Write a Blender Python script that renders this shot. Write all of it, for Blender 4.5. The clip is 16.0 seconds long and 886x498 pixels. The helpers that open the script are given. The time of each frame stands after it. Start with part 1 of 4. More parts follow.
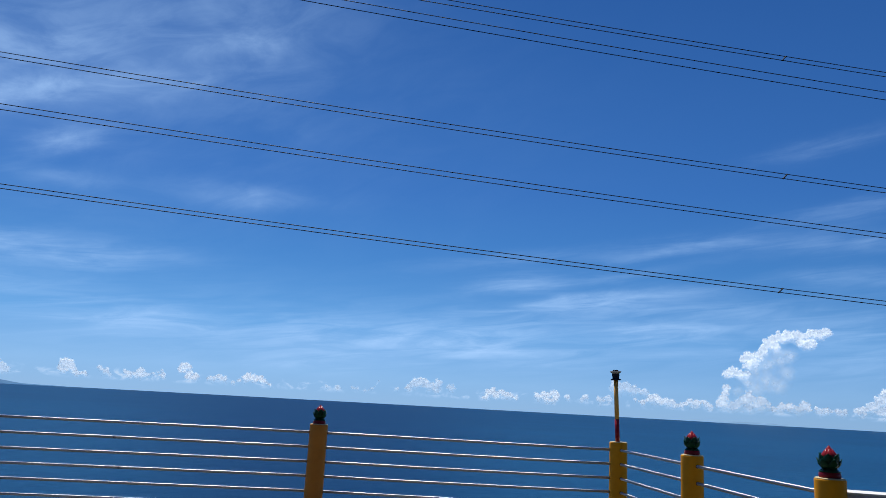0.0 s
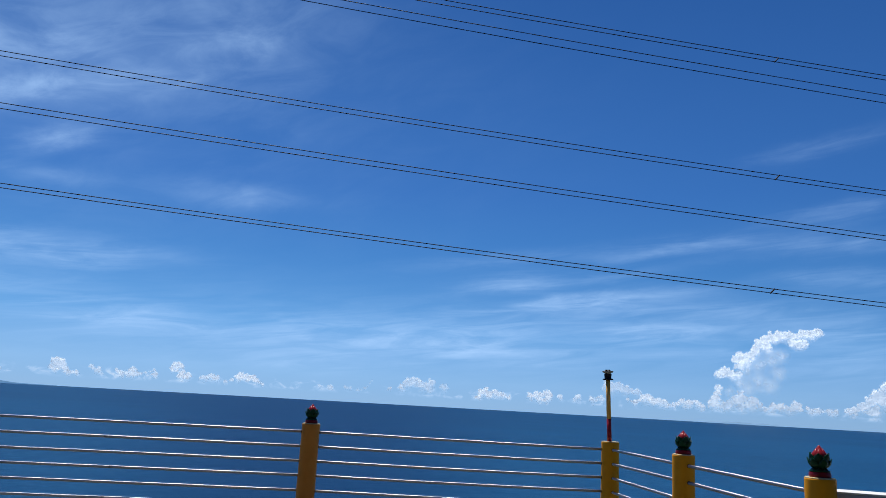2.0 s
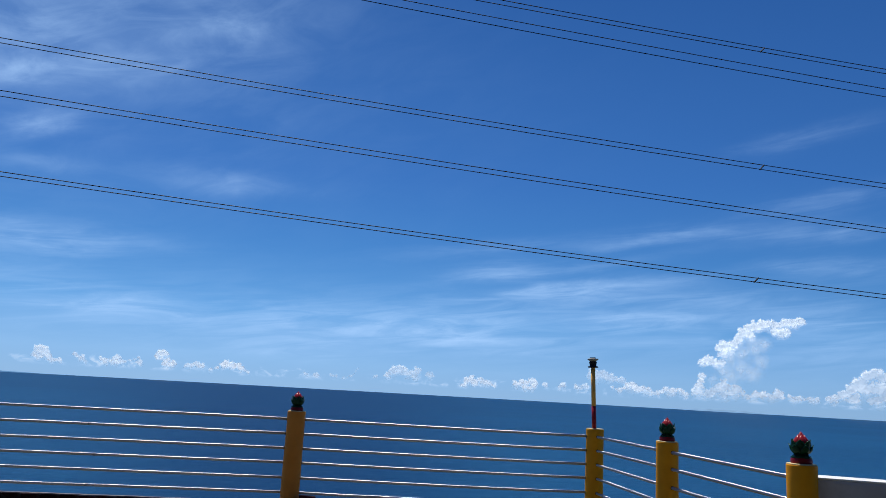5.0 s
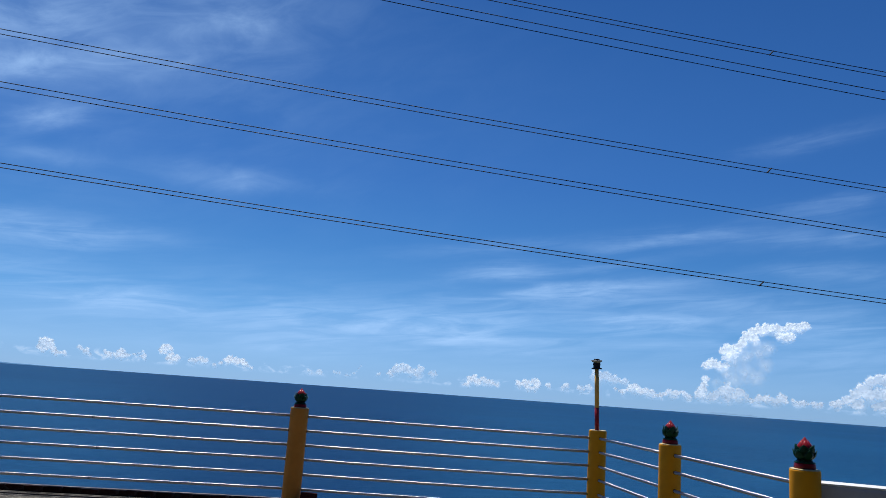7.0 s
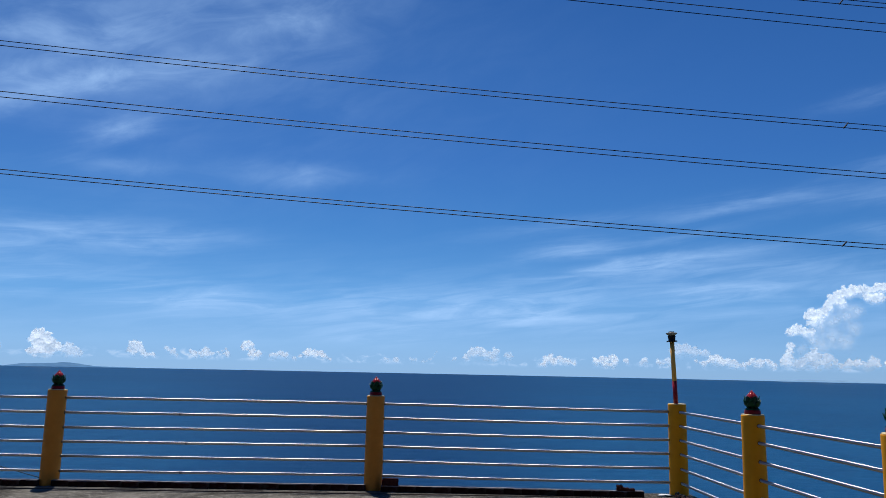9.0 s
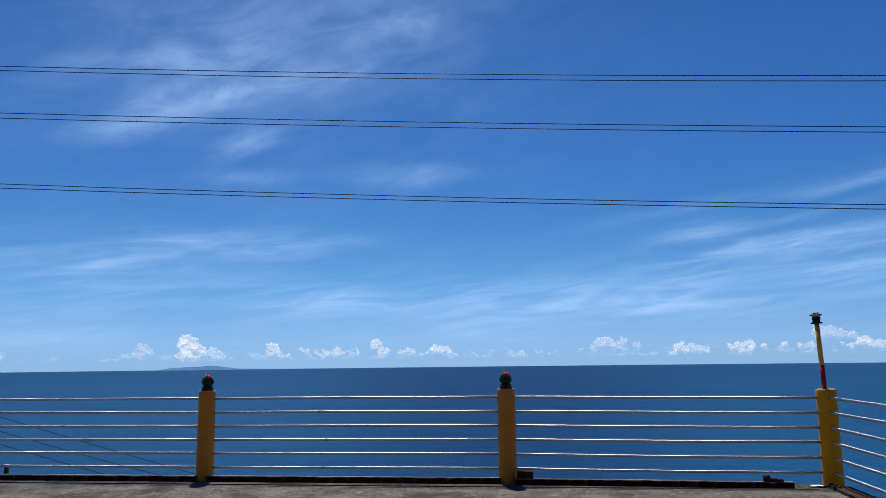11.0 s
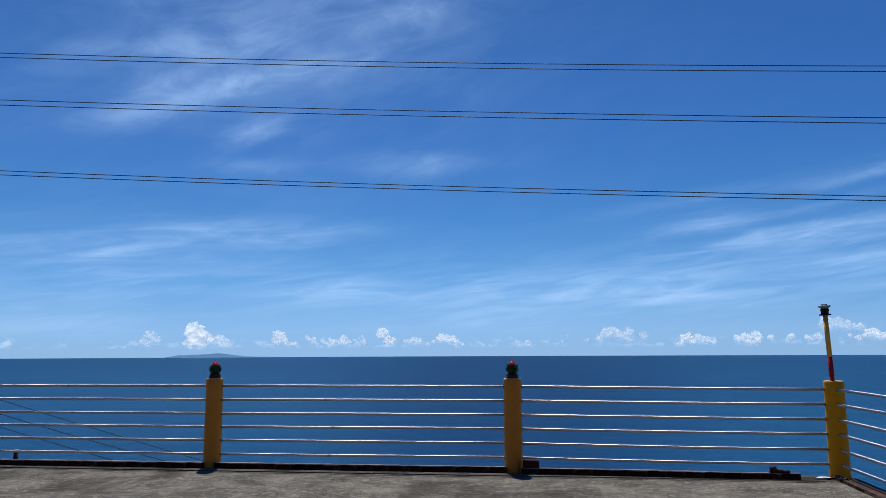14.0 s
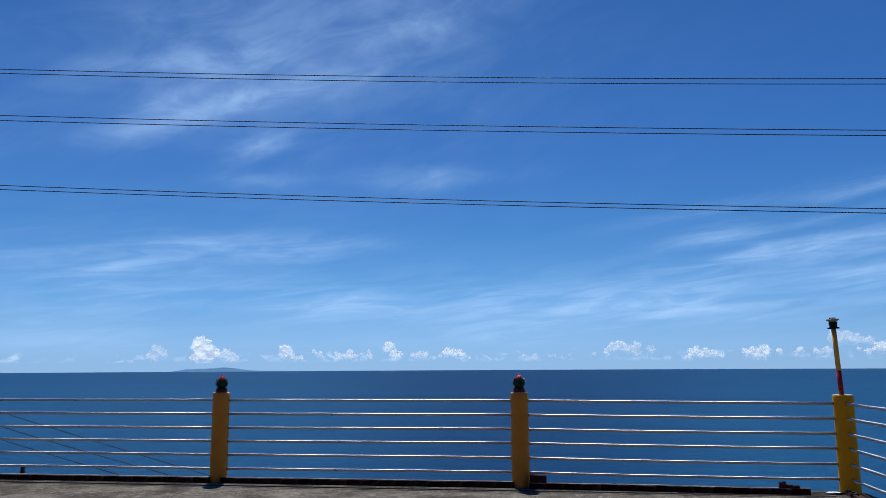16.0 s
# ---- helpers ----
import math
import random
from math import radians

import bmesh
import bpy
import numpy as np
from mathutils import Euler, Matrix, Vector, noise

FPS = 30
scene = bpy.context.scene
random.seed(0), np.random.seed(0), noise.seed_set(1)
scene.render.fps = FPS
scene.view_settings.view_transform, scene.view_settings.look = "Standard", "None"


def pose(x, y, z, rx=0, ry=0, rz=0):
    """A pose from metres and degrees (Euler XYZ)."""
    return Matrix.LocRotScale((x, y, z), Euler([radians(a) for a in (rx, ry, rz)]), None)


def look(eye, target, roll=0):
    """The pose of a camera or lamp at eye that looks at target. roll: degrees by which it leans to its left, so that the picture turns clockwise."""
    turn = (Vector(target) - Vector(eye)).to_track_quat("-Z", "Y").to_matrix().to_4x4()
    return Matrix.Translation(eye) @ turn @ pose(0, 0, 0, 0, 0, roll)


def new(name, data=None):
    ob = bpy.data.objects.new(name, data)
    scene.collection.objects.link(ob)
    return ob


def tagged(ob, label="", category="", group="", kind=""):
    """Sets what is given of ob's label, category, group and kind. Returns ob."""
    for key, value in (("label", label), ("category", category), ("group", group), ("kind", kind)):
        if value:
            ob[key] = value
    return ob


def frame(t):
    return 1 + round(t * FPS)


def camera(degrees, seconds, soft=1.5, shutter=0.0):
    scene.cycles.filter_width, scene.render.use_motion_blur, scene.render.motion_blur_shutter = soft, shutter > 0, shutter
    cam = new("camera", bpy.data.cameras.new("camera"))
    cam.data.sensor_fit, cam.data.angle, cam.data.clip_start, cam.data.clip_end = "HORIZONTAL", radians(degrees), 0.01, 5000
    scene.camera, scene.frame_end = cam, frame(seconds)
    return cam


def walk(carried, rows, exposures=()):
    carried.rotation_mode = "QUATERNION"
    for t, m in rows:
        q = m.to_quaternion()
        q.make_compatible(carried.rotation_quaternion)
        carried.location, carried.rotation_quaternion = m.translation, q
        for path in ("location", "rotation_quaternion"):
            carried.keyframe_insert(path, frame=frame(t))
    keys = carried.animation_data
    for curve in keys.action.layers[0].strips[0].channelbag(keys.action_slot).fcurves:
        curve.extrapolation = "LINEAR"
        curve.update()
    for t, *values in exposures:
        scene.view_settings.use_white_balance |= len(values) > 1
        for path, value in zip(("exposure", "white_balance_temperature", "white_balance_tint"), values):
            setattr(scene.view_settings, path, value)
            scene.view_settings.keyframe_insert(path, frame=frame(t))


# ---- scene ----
# ---- camera ----
cam = camera(60.0, 16.0, soft=0.8)
PATH = [
    (0, -0.012, -0.014, 1.518, 101.39, -3.10, -6.36),
    (0.5, -0.012, -0.019, 1.517, 101.47, -3.07, -6.55),
    (1, -0.014, -0.014, 1.518, 101.57, -3.14, -6.60),
    (1.5, -0.008, -0.012, 1.513, 101.43, -3.14, -6.66),
    (2, -0.005, -0.015, 1.515, 101.40, -3.17, -6.88),
    (2.5, -0.010, -0.017, 1.515, 101.31, -3.28, -7.04),
    (3, -0.003, -0.013, 1.513, 101.32, -3.06, -7.22),
    (3.5, -0.000, -0.017, 1.512, 101.05, -2.61, -7.61),
    (4, -0.002, -0.005, 1.510, 100.70, -2.91, -7.98),
    (6.5, -0.006, -0.002, 1.509, 100.58, -3.77, -7.60),
    (7, -0.009, -0.001, 1.514, 100.48, -4.08, -7.72),
    (7.5, -0.003, 0.009, 1.510, 99.92, -3.93, -7.33),
    (8, 0.011, 0.013, 1.509, 99.62, -2.71, -5.97),
    (8.5, 0.036, 0.020, 1.520, 99.38, -1.65, -4.33),
    (9, 0.040, 0.006, 1.514, 99.00, -1.17, -2.08),
    (9.5, 0.038, 0.009, 1.516, 99.04, -0.21, 1.83),
    (10, 0.019, 0.007, 1.514, 99.01, 0.28, 5.14),
    (12.5, 0.008, 0.007, 1.509, 97.74, 0.78, 7.79),
    (13, 0.006, 0.005, 1.508, 97.99, 0.60, 7.67),
    (13.5, -0.002, 0.008, 1.507, 97.73, 0.40, 7.56),
    (14, 0.001, 0.016, 1.509, 97.71, 0.25, 7.66),
    (14.5, 0.014, 0.015, 1.512, 98.11, 0.35, 7.92),
    (15, 0.003, 0.012, 1.507, 98.60, 0.43, 7.88),
    (15.5, -0.005, 0.013, 1.508, 98.95, 0.56, 7.72),
    (16, 0.003, 0.007, 1.510, 98.73, 0.30, 8.15),
]
walk(cam, [(t, pose(*row)) for t, *row in PATH], exposures=[(0, 0.0), (16, 0.0)])

# ---- light ----
SUN_AZ, SUN_EL = -15.0, 66.0     # degrees to the right of +y, and above the horizon
sun_way = Vector((math.sin(radians(SUN_AZ)) * math.cos(radians(SUN_EL)), math.cos(radians(SUN_AZ)) * math.cos(radians(SUN_EL)), math.sin(radians(SUN_EL))))
sun = new("sun", bpy.data.lights.new("sun", "SUN"))
sun.data.energy, sun.data.angle, sun.data.color = 4.9, radians(0.5), (1.0, 0.96, 0.9)
sun.matrix_world = look(sun_way * 50, (0, 0, 0))


def calc(tree, op, a, b=None, c=None):
    """A math node; each input is a number or a socket."""
    n = tree.nodes.new("ShaderNodeMath")
    n.operation = op
    for slot, v in zip(n.inputs, (a, b, c)):
        if v is None:
            continue
        if isinstance(v, (int, float)):
            slot.default_value = v
        else:
            tree.links.new(v, slot)
    return n.outputs[0]


def ramp(tree, value, low, high, to_low=0.0, to_high=1.0):
    n = tree.nodes.new("ShaderNodeMapRange")
    n.interpolation_type = "SMOOTHSTEP"
    tree.links.new(value, n.inputs[0])
    for i, v in enumerate((low, high, to_low, to_high)):
        n.inputs[i + 1].default_value = v
    return n.outputs[0]


def noise_of(tree, vector, scale, detail=4.0, rough=0.55, distort=0.0, wide=None):
    n = tree.nodes.new("ShaderNodeTexNoise")
    n.inputs["Scale"].default_value, n.inputs["Detail"].default_value = scale, detail
    n.inputs["Roughness"].default_value, n.inputs["Distortion"].default_value = rough, distort
    if wide is not None:
        m = tree.nodes.new("ShaderNodeMapping")
        m.inputs["Scale"].default_value = wide
        tree.links.new(vector, m.inputs[0])
        vector = m.outputs[0]
    tree.links.new(vector, n.inputs["Vector"])
    return n.outputs[0]


def blend(tree, fac, a, b, mode="MIX"):
    n = tree.nodes.new("ShaderNodeMix")
    n.data_type, n.blend_type = "RGBA", mode
    for slot, v in ((n.inputs[0], fac), (n.inputs[6], a), (n.inputs[7], b)):
        if isinstance(v, (int, float)):
            slot.default_value = v
        elif isinstance(v, tuple):
            slot.default_value = (*v, 1.0)
        else:
            tree.links.new(v, slot)
    return n.outputs[2]


world = bpy.data.worlds.new("sky")
scene.world = world
world.use_nodes = True
wt = world.node_tree
wt.nodes.clear()
sky = wt.nodes.new("ShaderNodeTexSky")
sky.sky_type, sky.sun_disc = "NISHITA", False
sky.sun_elevation, sky.sun_rotation = radians(SUN_EL), radians(SUN_AZ % 360)
sky.altitude, sky.air_density, sky.dust_density, sky.ozone_density = 50, 1.0, 0.0, 3.0
way = wt.nodes.new("ShaderNodeTexCoord").outputs["Generated"]
split = wt.nodes.new("ShaderNodeSeparateXYZ")
wt.links.new(way, split.inputs[0])
# sea air: the yellow murk of the lowest degrees is lifted out of the sky
lifted = wt.nodes.new("ShaderNodeCombineXYZ")
wt.links.new(split.outputs[0], lifted.inputs[0])
wt.links.new(split.outputs[1], lifted.inputs[1])
wt.links.new(calc(wt, "ADD", calc(wt, "MAXIMUM", split.outputs[2], 0.0), 0.16), lifted.inputs[2])
unit_way = wt.nodes.new("ShaderNodeVectorMath")
unit_way.operation = "NORMALIZE"
wt.links.new(lifted.outputs[0], unit_way.inputs[0])
wt.links.new(unit_way.outputs[0], sky.inputs[0])
az = calc(wt, "MULTIPLY", calc(wt, "ARCTAN2", split.outputs[0], split.outputs[1]), 180 / math.pi)
el = calc(wt, "MULTIPLY", calc(wt, "ARCSINE", split.outputs[2]), 180 / math.pi)
# high thin cloud: wisps drawn out along a gently rising line, in soft fields
flat_way = wt.nodes.new("ShaderNodeCombineXYZ")
wt.links.new(az, flat_way.inputs[0])
wt.links.new(el, flat_way.inputs[1])


def turned(vector, place, degrees, size):
    """Where vector lies on axes that start at place, turned by so many degrees and stretched to that size."""
    n = wt.nodes.new("ShaderNodeMapping")
    n.vector_type = "TEXTURE"
    n.inputs["Location"].default_value, n.inputs["Rotation"].default_value, n.inputs["Scale"].default_value = (*place, 0), (0, 0, radians(degrees)), (*size, 1)
    wt.links.new(vector, n.inputs[0])
    return n.outputs[0]


def wisps(degrees, fine_size, soft_size, bend, low):
    """Drawn-out fibres along a line that rises by so many degrees, thicker and thinner by turns."""
    fine = noise_of(wt, turned(flat_way.outputs[0], (0, 0), degrees, fine_size), 1.0, 9, 0.6, bend)
    soft = noise_of(wt, turned(flat_way.outputs[0], (40, 7), degrees, soft_size), 1.0, 4, 0.55, 0.5)
    return calc(wt, "MULTIPLY", ramp(wt, fine, 0.26, 0.78, low, 1.0), ramp(wt, soft, 0.28, 0.62, 0.45, 1.0))


# the fields' rims wander
stray = wt.nodes.new("ShaderNodeTexNoise")
stray.inputs["Scale"].default_value, stray.inputs["Detail"].default_value, stray.inputs["Roughness"].default_value = 1.0, 5.0, 0.62
wt.links.new(turned(flat_way.outputs[0], (3, 11), 8, (5.0, 1.9)), stray.inputs["Vector"])
drift, bent = wt.nodes.new("ShaderNodeVectorMath"), wt.nodes.new("ShaderNodeVectorMath")
drift.operation, drift.inputs[1].default_value, drift.inputs[2].default_value = "MULTIPLY_ADD", (4.0, 1.1, 0), (-2.0, -0.55, 0)
wt.links.new(stray.outputs["Color"], drift.inputs[0])
wt.links.new(drift.outputs[0], bent.inputs[0])
wt.links.new(flat_way.outputs[0], bent.inputs[1])


def fields(rows):
    """Soft oval fields: azimuth, elevation, half length, half width, rise in degrees, strength."""
    total = 0.0
    for fa, fe, wide, high, rise, power in rows:
        r2 = wt.nodes.new("ShaderNodeVectorMath")
        r2.operation = "DOT_PRODUCT"
        spot = turned(bent.outputs[0], (fa, fe), rise, (wide, high))
        wt.links.new(spot, r2.inputs[0])
        wt.links.new(spot, r2.inputs[1])
        total = calc(wt, "MULTIPLY_ADD", calc(wt, "POWER", 0.45, r2.outputs["Value"]), power, total)
    return total


HIGH = [(-18, 21, 20, 11, 0, 0.14), (-22.5, 21.8, 10, 3.4, 11, 0.30), (-15.5, 25.5, 10, 3.2, 11, 0.34), (-12.0, 24.1, 3.1, 0.75, 11, 0.55), (-26.8, 21.5, 5.7, 0.6, 9, 0.3), (-30.5, 16.4, 2.3, 0.8, 16, 0.6), (-28.2, 18.7, 2.4, 0.6, 23, 0.5),
        (-24.5, 18.9, 3.3, 0.45, 23, 0.4), (-26.6, 17.8, 5.3, 0.6, 16, 0.45), (-21.7, 16.2, 2.1, 0.6, 22, 0.55), (-22.1, 13.6, 2.5, 0.5, 4, 0.45), (-9.2, 14.0, 4.1, 0.7, 2, 0.5), (-17.2, 21.1, 3.9, 1.0, 18, 0.3), (-37, 16.2, 4.0, 2.0, 13, 0.12)]
LOW = [(-31, 7.5, 11, 3.0, 3, 0.16), (-25.1, 9.3, 4.0, 0.4, 8, 0.4), (-20.7, 8.6, 5.4, 0.75, 4, 0.85), (-31.8, 7.3, 4.8, 0.8, 6, 0.75), (-29.2, 5.7, 7.3, 1.1, 1, 0.4), (-15.3, 4.6, 4.6, 0.75, 4, 0.6), (-35.6, 1.8, 5.5, 1.3, 0, 0.5), (-0.3, 3.4, 7.7, 1.1, 5, 0.65),
       (7.5, 5.4, 9.0, 0.75, 7, 0.45), (11.1, 7.0, 9.0, 0.55, 8, 0.42), (15.5, 8.0, 8.5, 0.45, 6, 0.4), (10.6, 4.0, 3.7, 0.5, 1, 0.5), (19.8, 7.8, 4.6, 0.65, 4, 0.5), (20.7, 5.7, 2.9, 0.6, 1, 0.5), (21.5, 11.6, 5.0, 0.35, 8, 0.4), (13.0, 11.0, 8.5, 0.45, 7, 0.25), (17, 9.6, 8.0, 0.4, 8, 0.3)]
EAST = [(0, 4.2, 60, 2.6, 0, 0.30), (-1.4, 4.7, 13.8, 1.1, 1, 0.3), (11.3, 9.1, 3.0, 0.6, 8, 0.45), (25.6, 6.0, 4.7, 0.6, -1, 0.5), (15.0, 3.3, 2.8, 0.3, 3, 0.55), (22.5, 4.4, 6.0, 0.75, -2, 0.5), (33.8, 13.9, 3.3, 0.55, 7, 0.45),
        (33.7, 11.8, 3.6, 0.5, 2, 0.45), (32.9, 18.4, 3.4, 0.5, 9, 0.28), (27.2, 12.0, 5.4, 0.5, 5, 0.35), (34.3, 9.5, 3.2, 0.65, -2, 0.5), (34.7, 5.1, 4.0, 1.9, -4, 0.45), (28.2, 7.3, 4.2, 0.65, -2, 0.45)]
high_veil = calc(wt, "MULTIPLY", wisps(17, (6.5, 2.4), (13, 6), 0.8, 0.36), fields(HIGH))
low_veil = calc(wt, "MULTIPLY", wisps(6, (7.0, 0.85), (12, 3.2), 0.8, 0.2), fields(LOW + EAST))
veil = calc(wt, "MULTIPLY", calc(wt, "MULTIPLY_ADD", high_veil, 0.85, calc(wt, "MULTIPLY", low_veil, 0.78)), ramp(wt, el, 0.0, 2.0))
# far scraps of fair-weather cloud just above the horizon, flat below and ragged above
ragged = noise_of(wt, flat_way.outputs[0], 1.0, 8, 0.6, 0.5, (0.9, 1.5, 1))
patchy = noise_of(wt, flat_way.outputs[0], 1.0, 2, 0.5, 0.0, (0.16, 0.1, 1))
belt = calc(wt, "MULTIPLY", ramp(wt, el, 0.28, 0.6), ramp(wt, el, 0.7, 1.5, 1.0, 0.0))
lump = calc(wt, "ADD", ragged, calc(wt, "MULTIPLY", ramp(wt, el, 0.5, 1.5), -0.12))
scraps = calc(wt, "MULTIPLY", calc(wt, "MULTIPLY", ramp(wt, lump, 0.46, 0.66), belt), ramp(wt, patchy, 0.35, 0.6, 0.25, 0.75))
cover = calc(wt, "MINIMUM", calc(wt, "MAXIMUM", veil, scraps), 0.85)
# the deep blue of clear sea air, paler towards the horizon
depth = wt.nodes.new("ShaderNodeValToRGB")
wt.links.new(calc(wt, "DIVIDE", el, 60.0), depth.inputs[0])
stops = depth.color_ramp.elements
while len(stops) < 7:
    stops.new(0.5)
for stop, (place, hue) in zip(stops, ((0.0, (0.80, 0.88, 0.96)), (0.028, (0.80, 0.955, 1.05)), (0.085, (0.47, 0.83, 1.05)), (0.17, (0.29, 0.645, 0.95)), (0.26, (0.235, 0.545, 0.90)), (0.5, (0.175, 0.435, 0.76)), (0.9, (0.11, 0.28, 0.52)))):
    stop.position, stop.color = place, (*hue, 1)
clear_air = blend(wt, 1.0, sky.outputs[0], depth.outputs[0], "MULTIPLY")
air = blend(wt, cover, clear_air, blend(wt, scraps, (4.25, 6.55, 10.1), (7.0, 8.0, 9.0)))
background = wt.nodes.new("ShaderNodeBackground")
background.inputs["Strength"].default_value = 0.105
wt.links.new(air, background.inputs["Color"])
out = wt.nodes.new("ShaderNodeOutputWorld")
wt.links.new(background.outputs[0], out.inputs[0])


# ---- materials ----
def material(name, low, high, scale=8.0, rough=0.6, metal=0.0, bump=0.0, bump_scale=60.0, stain=None, stain_scale=1.5, stain_amount=0.5, spec=0.5, coat=0.0, random_tint=0.0):
    """Two colours mixed by grain, with larger stains and a fine relief."""
    m = bpy.data.materials.new(name)
    m.use_nodes = True
    nt = m.node_tree
    p = nt.nodes["Principled BSDF"]
    at = nt.nodes.new("ShaderNodeTexCoord").outputs["Object"]
    grain = noise_of(nt, at, scale, 8, 0.65)
    colour = blend(nt, ramp(nt, grain, 0.3, 0.7), low, high)
    if stain:
        patch = ramp(nt, noise_of(nt, at, stain_scale, 6, 0.6, 0.5), 0.45, 0.72, 0.0, stain_amount)
        colour = blend(nt, patch, colour, stain)
    if random_tint:
        info = nt.nodes.new("ShaderNodeObjectInfo")
        shade = nt.nodes.new("ShaderNodeHueSaturation")
        nt.links.new(ramp(nt, info.outputs["Random"], 0, 1, 1 - random_tint, 1 + random_tint), shade.inputs["Value"])
        nt.links.new(colour, shade.inputs["Color"])
        colour = shade.outputs[0]
    nt.links.new(colour, p.inputs["Base Color"])
    p.inputs["Roughness"].default_value, p.inputs["Metallic"].default_value = rough, metal
    p.inputs["Specular IOR Level"].default_value, p.inputs["Coat Weight"].default_value = spec, coat
    nt.links.new(ramp(nt, grain, 0.2, 0.8, max(0.02, rough - 0.08), min(1, rough + 0.08)), p.inputs["Roughness"])
    if bump:
        b = nt.nodes.new("ShaderNodeBump")
        b.inputs["Strength"].default_value, b.inputs["Distance"].default_value = bump, 0.01
        nt.links.new(noise_of(nt, at, bump_scale, 6, 0.7), b.inputs["Height"])
        nt.links.new(b.outputs[0], p.inputs["Normal"])
    return m


M_POST = material("ochre_paint", (0.74, 0.30, 0.010), (0.82, 0.345, 0.012), 5, 0.55, spec=0.12, bump=0.15, bump_scale=40, stain=(0.58, 0.21, 0.012), stain_scale=3, stain_amount=0.3)
M_OCHRE = material("faded_orange_paint", (0.66, 0.25, 0.038), (0.74, 0.285, 0.046), 5, 0.6, spec=0.12, bump=0.15, bump_scale=40, stain=(0.55, 0.195, 0.028), stain_scale=3, stain_amount=0.3)
M_PALE = material("pale_yellow_paint", (0.74, 0.40, 0.09), (0.82, 0.46, 0.12), 8, 0.5, spec=0.2, bump=0.1, stain=(0.6, 0.3, 0.06), stain_scale=9, stain_amount=0.3)
M_RED = material("red_paint", (0.24, 0.008, 0.018), (0.36, 0.022, 0.034), 20, 0.3, spec=0.2, bump=0.1, stain=(0.25, 0.02, 0.02), stain_scale=12)
M_MAROON = material("dark_red_paint", (0.17, 0.006, 0.012), (0.25, 0.010, 0.018), 20, 0.35, spec=0.2)
M_GREEN = material("green_paint", (0.001, 0.028, 0.011), (0.002, 0.062, 0.024), 25, 0.3, spec=0.18, bump=0.1, stain=(0.004, 0.05, 0.03), stain_scale=15)
M_STEEL = material("stainless_steel", (0.40, 0.40, 0.415), (0.46, 0.46, 0.47), 30, 0.36, 1.0)
M_JOINT = material("dull_sleeve", (0.2, 0.2, 0.21), (0.3, 0.3, 0.31), 30, 0.5, 0.6)
M_SOCKET = material("dark_rust", (0.02, 0.012, 0.008), (0.05, 0.026, 0.014), 40, 0.9, spec=0.1, bump=0.4)
M_BRICK = material("old_red_brick", (0.018, 0.005, 0.0045), (0.036, 0.010, 0.008), 25, 0.9, spec=0.1, bump=0.6, bump_scale=50, stain=(0.14, 0.105, 0.095), stain_scale=9, stain_amount=0.4, random_tint=0.35)
M_CONCRETE = material("worn_concrete", (0.03, 0.028, 0.025), (0.13, 0.12, 0.104), 28, 0.95, bump=1.0, bump_scale=80, stain=(0.29, 0.265, 0.225), stain_scale=1.3, stain_amount=0.85, spec=0.06)
floor_tree = M_CONCRETE.node_tree
floor_at = floor_tree.nodes.new("ShaderNodeTexCoord").outputs["Object"]
floor_skin = floor_tree.nodes["Principled BSDF"]
worn = floor_skin.inputs["Base Color"].links[0].from_socket
grit = ramp(floor_tree, noise_of(floor_tree, floor_at, 38, 5, 0.7), 0.30, 0.58, 0.0, 0.95)
pits = ramp(floor_tree, noise_of(floor_tree, floor_at, 17, 6, 0.75), 0.54, 0.64, 0.0, 0.5)
worn = blend(floor_tree, pits, blend(floor_tree, grit, (0.02, 0.018, 0.0155), blend(floor_tree, 0.35, worn, (0.148, 0.139, 0.126))), (0.03, 0.026, 0.023))
flakes = ramp(floor_tree, noise_of(floor_tree, floor_at, 2.6, 14, 0.82, 0.6), 0.44, 0.66, 0.0, 0.75)
damp = ramp(floor_tree, noise_of(floor_tree, floor_at, 1.1, 9, 0.65, 0.5), 0.48, 0.60, 0.0, 0.6)
flecks = ramp(floor_tree, noise_of(floor_tree, floor_at, 13, 8, 0.7, 0.4), 0.53, 0.60, 0.0, 0.6)
grime = ramp(floor_tree, noise_of(floor_tree, floor_at, 0.55, 5, 0.6), 0.46, 0.62, 0.0, 0.45)
worn = blend(floor_tree, grime, blend(floor_tree, flakes, worn, (0.21, 0.195, 0.172)), (0.042, 0.036, 0.03))
chips = ramp(floor_tree, noise_of(floor_tree, floor_at, 85, 3, 0.65), 0.58, 0.66, 0.0, 0.8)
worn = blend(floor_tree, chips, worn, (0.36, 0.345, 0.32))
floor_tree.links.new(blend(floor_tree, damp, blend(floor_tree, flecks, worn, (0.27, 0.255, 0.232)), (0.03, 0.027, 0.022)), floor_skin.inputs["Base Color"])
M_MORTAR = material("dark_mortar", (0.03, 0.022, 0.018), (0.06, 0.045, 0.038), 20, 0.95, spec=0.1, bump=0.6)
M_TOP = material("pale_post_top", (0.52, 0.42, 0.22), (0.66, 0.55, 0.34), 25, 0.9, bump=0.3, spec=0.1)
M_LIT_TOP = material("sunlit_brick_top", (0.16, 0.12, 0.11), (0.36, 0.31, 0.29), 12, 0.9, bump=0.4, spec=0.1)
M_SIDE = material("worn_brown_brick", (0.05, 0.028, 0.023), (0.10, 0.06, 0.047), 25, 0.9, bump=0.6, bump_scale=50, spec=0.1, stain=(0.18, 0.15, 0.13), stain_scale=9, stain_amount=0.5, random_tint=0.3)
